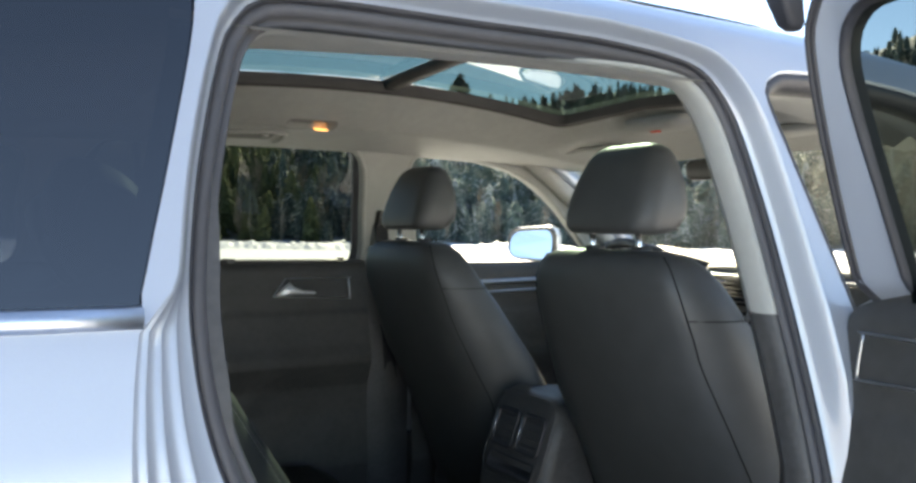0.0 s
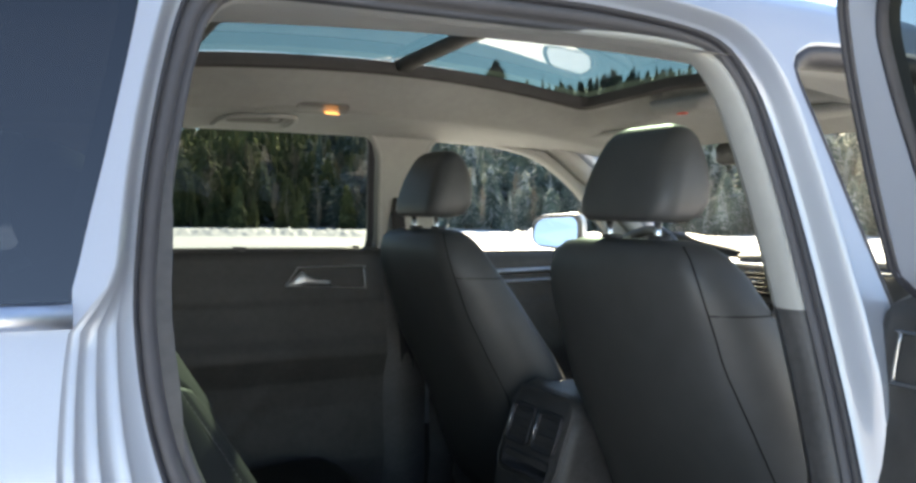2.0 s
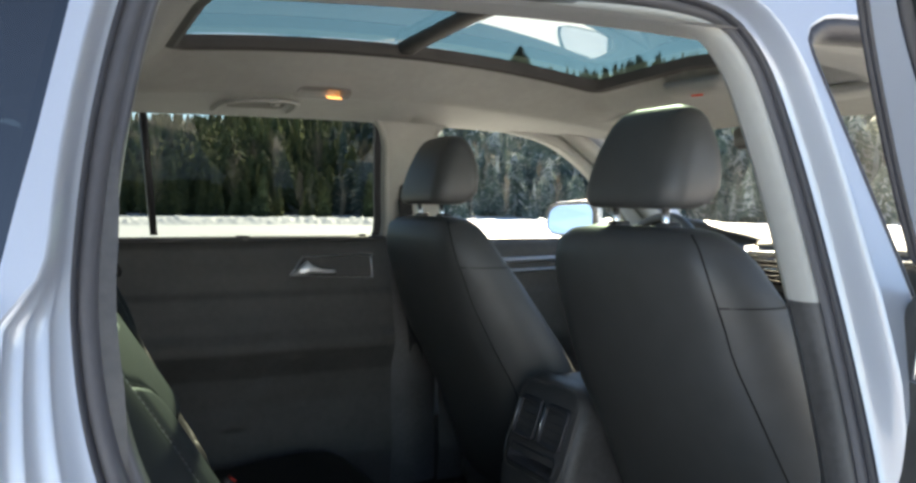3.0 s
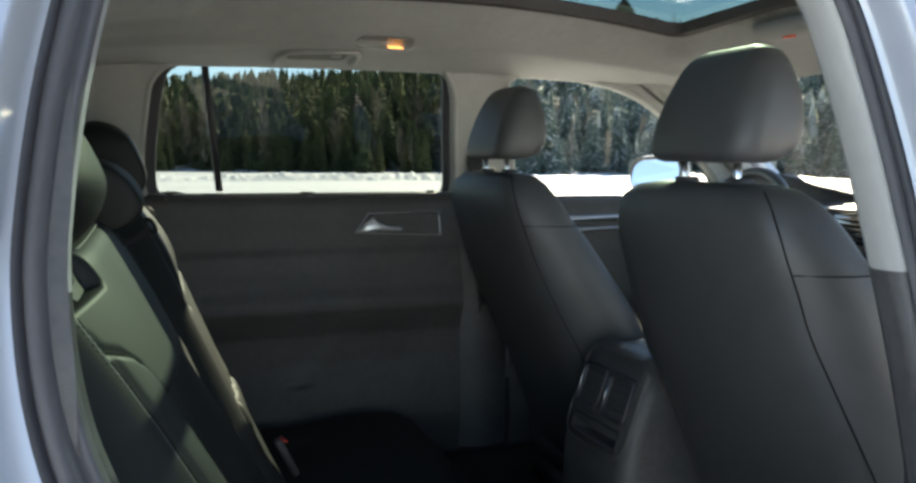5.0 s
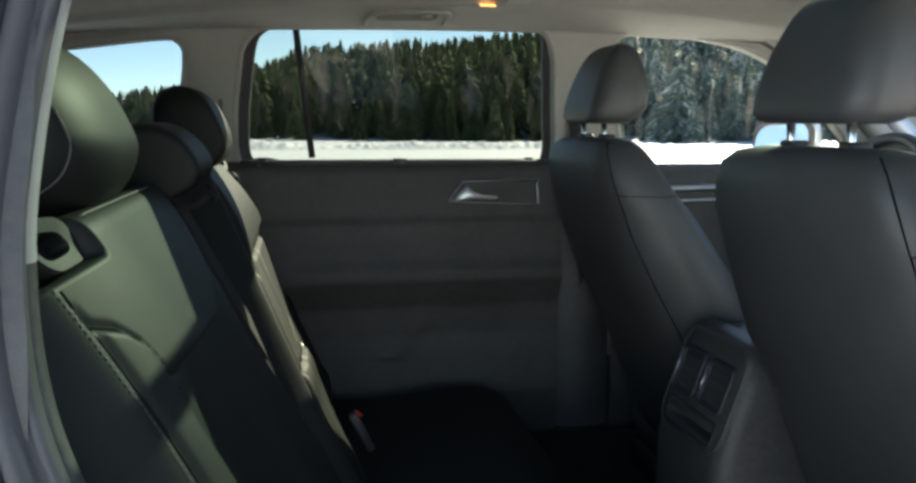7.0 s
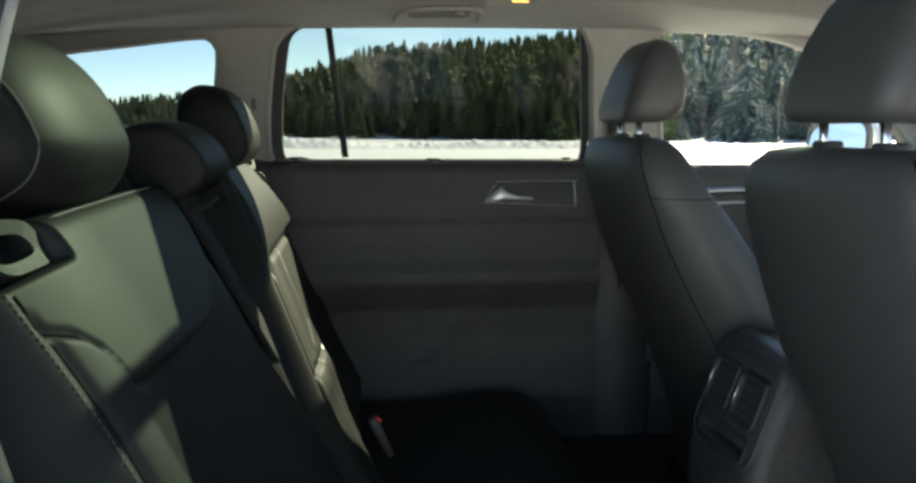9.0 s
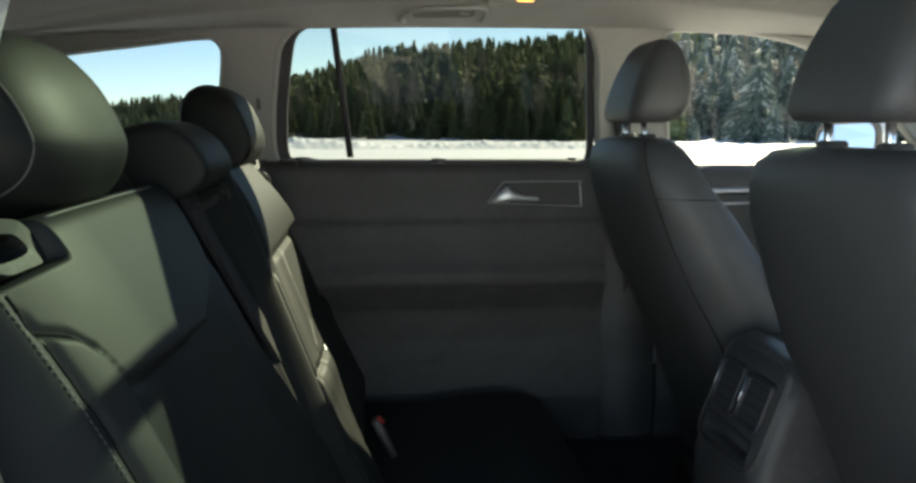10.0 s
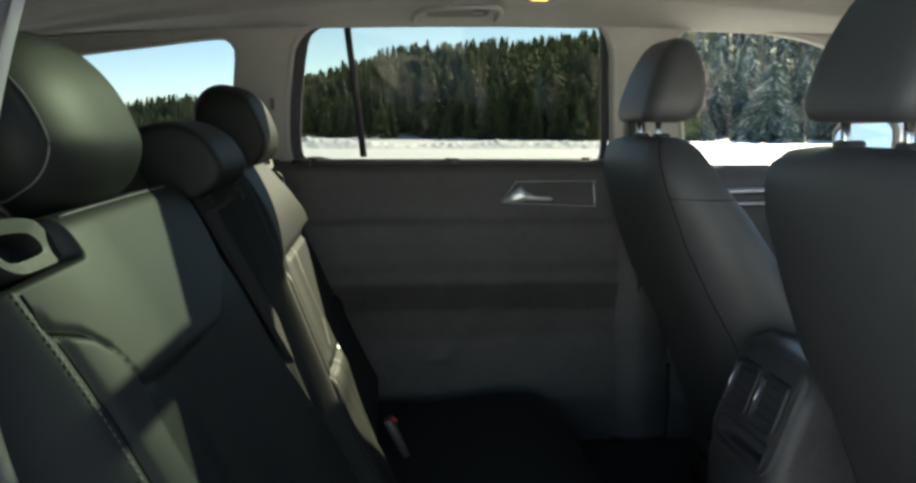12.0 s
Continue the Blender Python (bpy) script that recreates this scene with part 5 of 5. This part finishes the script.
part("buckle", loft([[bench_at(0.150 + a, 0.372 - o, 0.030 + b) for a, b in rounded(w, 0.012, 0.004, 4)] for w, o in ((0.016, -0.02), (0.020, 0.0), (0.016, 0.014))]), SATIN, bench, "metal belt tongue")

# ---- ground and woods ----
CREST_AZ = [-10, 20, 30, 32, 35, 45, 47.5, 50, 53, 55, 60, 65, 68, 72, 75, 80, 85, 88, 90.4, 92.4, 95, 98, 102, 105, 107.5, 120, 140]
CREST_EL = [12, 13.5, 12.6, 11.8, 11.0, 9.7, 10.0, 9.8, 9.3, 9.1, 9.0, 8.7, 8.2, 7.2, 6.55, 6.0, 5.75, 5.5, 4.95, 4.1, 3.4, 2.7, 2.05, 1.85, 1.3, 0.9, 0.8]


def edge_r(az):
    return float(np.interp(az, [-10, 30, 60, 90, 97, 108, 140], [55, 58, 60, 64, 75, 130, 150]))


def ground_z(x, y):
    r = math.hypot(x, y)
    az = math.degrees(math.atan2(y, x))
    h = 0.0
    if -25 < az < 145:
        fade = min(1, (az + 25) / 20, (145 - az) / 20)
        r0 = edge_r(az)
        crest = 1.3 + 150 * math.tan(radians(float(np.interp(az, CREST_AZ, CREST_EL)))) - float(np.interp(az, [42, 60], [0.9, 1.9]))
        u = max(0, min(1, (r - r0 - 4) / (150 - r0))) if r0 < 146 else 0
        h = max(0, crest) * (u ** 1.15) * fade
    return h


verts, faces = [], []
rs = np.concatenate([[0], np.geomspace(2.5, 60, 40), np.linspace(63, 170, 34), np.geomspace(200, 3500, 9)])
na = 240
for r in rs:
    for k in range(na):
        a = 2 * math.pi * k / na
        x, y = r * math.cos(a), r * math.sin(a)
        z = ground_z(x, y)
        if 4 < r < 62:
            w = min(1, (r - 4) / 10)
            z += w * (0.10 * noise.noise((x * 0.22, y * 0.22, 0)) + 0.05 * noise.noise((x * 0.8, y * 0.8, 3)))
        verts.append((x, y, z - 0.003))
for i in range(len(rs) - 1):
    for k in range(na):
        a, b = i * na, (i + 1) * na
        faces.append((a + k, b + k, b + (k + 1) % na, a + (k + 1) % na))
ground = part("ground", mesh_of("ground", verts, faces), SNOW)
ground.data.materials.append(FORESTFLOOR)
for face in ground.data.polygons:
    gx, gy = face.center.x, face.center.y
    gaz = math.degrees(math.atan2(gy, gx))
    if -20 < gaz < 130 and edge_r(gaz) + 5 < math.hypot(gx, gy) < 400:
        face.material_index = 1
tagged(ground, "white snow field rising to a wooded hill", "ground", kind="structure")

# ploughed ridge of snow lumps in front of the woods
verts, faces = [], []
for i in range(2600):
    a = radians(15 + 100 * i / 2599)
    for j in range(15):
        r = 40 + j * 0.4
        x, y = r * math.cos(a), r * math.sin(a)
        h = 0.60 * math.exp(-((j - 7) / 3.6) ** 2)
        lump = 1 - abs(noise.noise((x * 1.1, y * 1.1, 2))) * 2.2
        z = h * (0.66 + 0.40 * noise.noise((x * 0.22, y * 0.22, 1)) + 0.30 * lump * max(0.0, noise.noise((x * 0.5, y * 0.5, 7)) + 0.35) + 0.24 * noise.noise((x * 3.1, y * 3.1, 3))) - 0.12
        verts.append((x, y, z))
for i in range(2599):
    for j in range(14):
        a = i * 15 + j
        faces.append((a, a + 1, a + 16, a + 15))
bank = part("snow_bank", mesh_of("bank", verts, faces), SNOW)
tagged(bank, "lumpy white bank of ploughed snow before the woods", "snow bank", kind="stuff")

rng = random.Random(5)


def conifer(verts, faces, x, y, z, h, w, tiers, arms, bare=0.08):
    """A tapered spruce: a ragged inner body and tiers of drooping, pointed boughs round a thin trunk."""
    b = len(verts)
    for s in range(4):
        a = s * math.pi / 2
        verts.append((x + 0.012 * h * math.cos(a), y + 0.012 * h * math.sin(a), z - 0.5))
    verts.append((x, y, z + h * 0.97))
    faces += [(b + s, b + (s + 1) % 4, b + 4) for s in range(4)]
    shape, side = (rng.uniform(0.65, 1.0) if w < 0.22 * h else rng.uniform(0.40, 0.65)), rng.uniform(0, 6.28)
    # the shaded inside of the crown
    b, sides, rows = len(verts), 7, 7
    for i in range(rows):
        f = i / rows
        for k in range(sides):
            a = 2 * math.pi * (k + 0.5 * (i % 2)) / sides
            r = w * (1 - f) ** shape * rng.uniform(0.30, 0.62)
            verts.append((x + r * math.cos(a), y + r * math.sin(a), z + h * (bare + 0.02 + (0.93 - bare) * f) + rng.uniform(-0.02, 0.02) * h))
    verts.append((x, y, z + h * 0.96))
    for i in range(rows - 1):
        for k in range(sides):
            faces.append((b + i * sides + k, b + i * sides + (k + 1) % sides, b + (i + 1) * sides + (k + 1) % sides, b + (i + 1) * sides + k))
    faces += [(b + (rows - 1) * sides + k, b + (rows - 1) * sides + (k + 1) % sides, b + rows * sides) for k in range(sides)]
    reach = 1.0
    for t in range(tiers):
        f = t / tiers
        zz = z + h * (bare + (0.98 - bare) * f)
        reach = 0.4 * reach + 0.6 * rng.uniform(0.62, 1.18)
        rr = w * (1 - f) ** shape * reach + 0.04 * w
        slope = rng.uniform(0.25, 0.6)
        for k in range(arms):
            a = 2 * math.pi * (k + rng.random()) / arms
            r = rr * rng.uniform(0.55, 1.15) * (1 + 0.15 * math.cos(a - side))
            hw = r * rng.uniform(0.5, 1.1) * (2.2 / arms if arms > 12 else 1.5 / arms) + 0.01
            dz = -r * (slope + rng.uniform(-0.12, 0.12))
            ca_, sa_ = math.cos(a), math.sin(a)
            fork = rng.uniform(-0.12, 0.12) * r
            lift = rng.uniform(0, 0.06) * h / tiers * 4
            b = len(verts)
            verts += [(x + ca_ * r * 0.15, y + sa_ * r * 0.15, zz + lift + 0.06 * r),
                      (x + ca_ * r * 0.6 - sa_ * hw, y + sa_ * r * 0.6 + ca_ * hw, zz + lift + dz * 0.62 - hw * 0.25),
                      (x + ca_ * r - sa_ * fork, y + sa_ * r + ca_ * fork, zz + lift + dz),
                      (x + ca_ * r * 0.6 + sa_ * hw, y + sa_ * r * 0.6 - ca_ * hw, zz + lift + dz * 0.62 - hw * 0.25)]
            faces += [(b, b + 1, b + 2), (b, b + 2, b + 3)]


def spruce(x, y, h, w, tiers, arms, bare, mat, label, group):
    """One tree that can be told apart: a tapered trunk and a crown of many drooping boughs."""
    tree = thing("spruce_tree", label, "tree", (x, y, ground_z(x, y)), group)
    stem = [[(x + r * math.cos(a), y + r * math.sin(a), ground_z(x, y) + z) for a in np.linspace(0, 2 * math.pi, 9)[:-1]] for z, r in ((-0.4, 0.020 * h), (0.05 * h, 0.016 * h), (0.5 * h, 0.009 * h), (0.96 * h, 0.002 * h))]
    part("trunk", loft(stem), BARK, tree)
    verts, faces = [], []
    conifer(verts, faces, x, y, ground_z(x, y), h, w, tiers, arms, bare)
    part("crown", mesh_of("crown", verts, faces, False), mat, tree)
    return tree


woods = {"near the sun": ([], []), "across": ([], [])}
spots = []
for i in range(6800):
    az = rng.uniform(6, 122)
    r0 = edge_r(az)
    r = r0 + (152 - r0) * (rng.random() ** 0.85) if r0 < 148 else r0 + rng.uniform(0, 12)
    spots.append((r, az, r0))
spots.sort(reverse=True)
single = 0
for r, az, r0 in spots:
    x, y = r * math.cos(radians(az)), r * math.sin(radians(az))
    h = rng.uniform(2.2, 5.0) * (1.0 if rng.random() < 0.88 else 1.45)
    if az > 97:
        h *= 0.75
    if r > 112:
        h *= 0.62 if az > 72 else 0.85
    near = r < r0 + 10
    if near:
        h *= rng.uniform(0.55, 0.95)
    mid = r < r0 + 32
    limit = 1.3 + r * math.tan(radians(float(np.interp(az, CREST_AZ, CREST_EL)) * (rng.uniform(0.94, 1.02) if rng.random() < 0.9 else rng.uniform(1.02, 1.07)))) - ground_z(x, y)
    h = min(h, limit)
    if h < 1.1:
        continue
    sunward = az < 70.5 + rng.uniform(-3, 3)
    slim = rng.uniform(0.17, 0.22) if rng.random() < 0.3 else rng.uniform(0.24, 0.40)
    bare = rng.choice((0.04, 0.08, 0.2))
    if r < r0 + 6 and h > 1.9 and 25 < az < 98 and single < 90:
        single += 1
        spruce(x, y, h, h * slim, 48, 36, bare, RIMED_HAZED if sunward else NEEDLES, "frosted, haze-tinted spruce at the edge of the snow field" if sunward else "dark green spruce at the edge of the snow field", "spruces along the field")
        continue
    verts, faces = woods["near the sun" if sunward else "across"]
    conifer(verts, faces, x, y, ground_z(x, y), h, h * slim, 30 if near else 18 if mid else 12, 22 if near else 13 if mid else 8, bare)
# two tall pines that stand out over the crest
for az, el, w in ((59.1, 10.5, 3.3), (62.2, 9.75, 2.5)):
    px, py = 125 * math.cos(radians(az)) - 0.8, 125 * math.sin(radians(az)) - 1.6
    spruce(px, py, 1.3 + 125 * math.tan(radians(el)) - ground_z(px, py), w, 46, 34, 0.45, RIMED_HAZED, "tall pine standing out over the woods", "pines over the crest")
for key, mat, label in (("across", NEEDLES, "dense green spruce forest on a hillside"), ("near the sun", RIMED_HAZED, "frosted, haze-tinted spruce forest on a hillside against the sun")):
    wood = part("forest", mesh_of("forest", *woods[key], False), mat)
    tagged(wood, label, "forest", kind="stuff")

for i in range(36):
    az = rng.uniform(26, 104)
    r = edge_r(az) + rng.uniform(-1.5, 8)
    x, y = r * math.cos(radians(az)), r * math.sin(radians(az))
    h, w = rng.uniform(3, 5.5), rng.uniform(0.018, 0.04)
    z0 = ground_z(x, y) - 0.3
    lx, ly = rng.uniform(-0.4, 0.4), rng.uniform(-0.4, 0.4)
    tree = thing("bare_tree", "pale leafless tree at the edge of the woods", "tree", (x, y, z0 + 0.3), "leafless trees along the field")
    bow = [(x + lx * f + 0.10 * math.sin(5 * f + i), y + ly * f, z0 + h * f) for f in np.linspace(0, 1, 8)]
    part("trunk", loft([[(px + (w * (1 - 0.9 * k / 7)) * math.cos(a), py + (w * (1 - 0.9 * k / 7)) * math.sin(a), pz) for a in np.linspace(0, 2 * math.pi, 7)[:-1]] for k, (px, py, pz) in enumerate(bow)]), BIRCH, tree)
    verts, faces = [], []
    for k in range(34):
        f = rng.uniform(0.25, 0.97)
        a, ln = rng.uniform(0, 6.28), rng.uniform(0.5, 1.5) * (1.1 - f)
        p = (x + lx * f + 0.10 * math.sin(5 * f + i), y + ly * f, z0 + h * f)
        q = (p[0] + ln * math.cos(a), p[1] + ln * math.sin(a), p[2] + ln * rng.uniform(0.4, 1.0))
        twigs = [(p, q, w * 0.4)] + [(tuple(p[c] + (q[c] - p[c]) * g for c in range(3)), (p[0] + (q[0] - p[0]) * g + rng.uniform(-0.3, 0.3), p[1] + (q[1] - p[1]) * g + rng.uniform(-0.3, 0.3), q[2] + rng.uniform(0, 0.2)), w * 0.2) for g in (0.4, 0.65)]
        for p1, q1, w1 in twigs:
            b = len(verts)
            for s in range(3):
                verts.append((p1[0] + w1 * math.cos(2.1 * s), p1[1] + w1 * math.sin(2.1 * s), p1[2]))
            verts.append(q1)
            faces += [(b, b + 1, b + 3), (b + 1, b + 2, b + 3), (b + 2, b, b + 3)]
    part("limbs", mesh_of("limbs", verts, faces, False), BIRCH, tree)

verts, faces = [], []
for i in range(150):
    az = rng.uniform(10, 112)
    r0 = edge_r(az)
    r = r0 + rng.random() ** 1.6 * 45
    x, y = r * math.cos(radians(az)), r * math.sin(radians(az))
    h = min(rng.uniform(3.5, 7.0), 1.3 + r * math.tan(radians(float(np.interp(az, CREST_AZ, CREST_EL)) * 0.95)) - ground_z(x, y))
    if h < 2:
        continue
    z0 = ground_z(x, y) - 0.2
    crown_w = h * rng.uniform(0.14, 0.24)
    for k in range(110):
        f = rng.uniform(0.2, 1.0)
        a = rng.uniform(0, 6.28)
        reach = crown_w * math.sqrt(max(0.05, 1 - ((f - 0.6) / 0.42) ** 2)) * rng.uniform(0.3, 1.0)
        s0 = rng.uniform(0.1, 0.6)
        px, py, pz = x + s0 * reach * math.cos(a), y + s0 * reach * math.sin(a), z0 + h * f * (0.82 + 0.1 * s0)
        b2 = a + rng.uniform(-0.8, 0.8)
        qx, qy, qz = x + reach * math.cos(b2), y + reach * math.sin(b2), z0 + h * f + rng.uniform(0, 0.5)
        w = rng.uniform(0.008, 0.022)
        b = len(verts)
        verts += [(px - w, py, pz), (px + w, py, pz + w), (qx, qy, qz)]
        faces.append((b, b + 1, b + 2))
thicket = part("bare_thicket", mesh_of("thicket", verts, faces, False), TWIGS)
tagged(thicket, "brown leafless hardwood thicket among the spruces", "trees", kind="stuff")
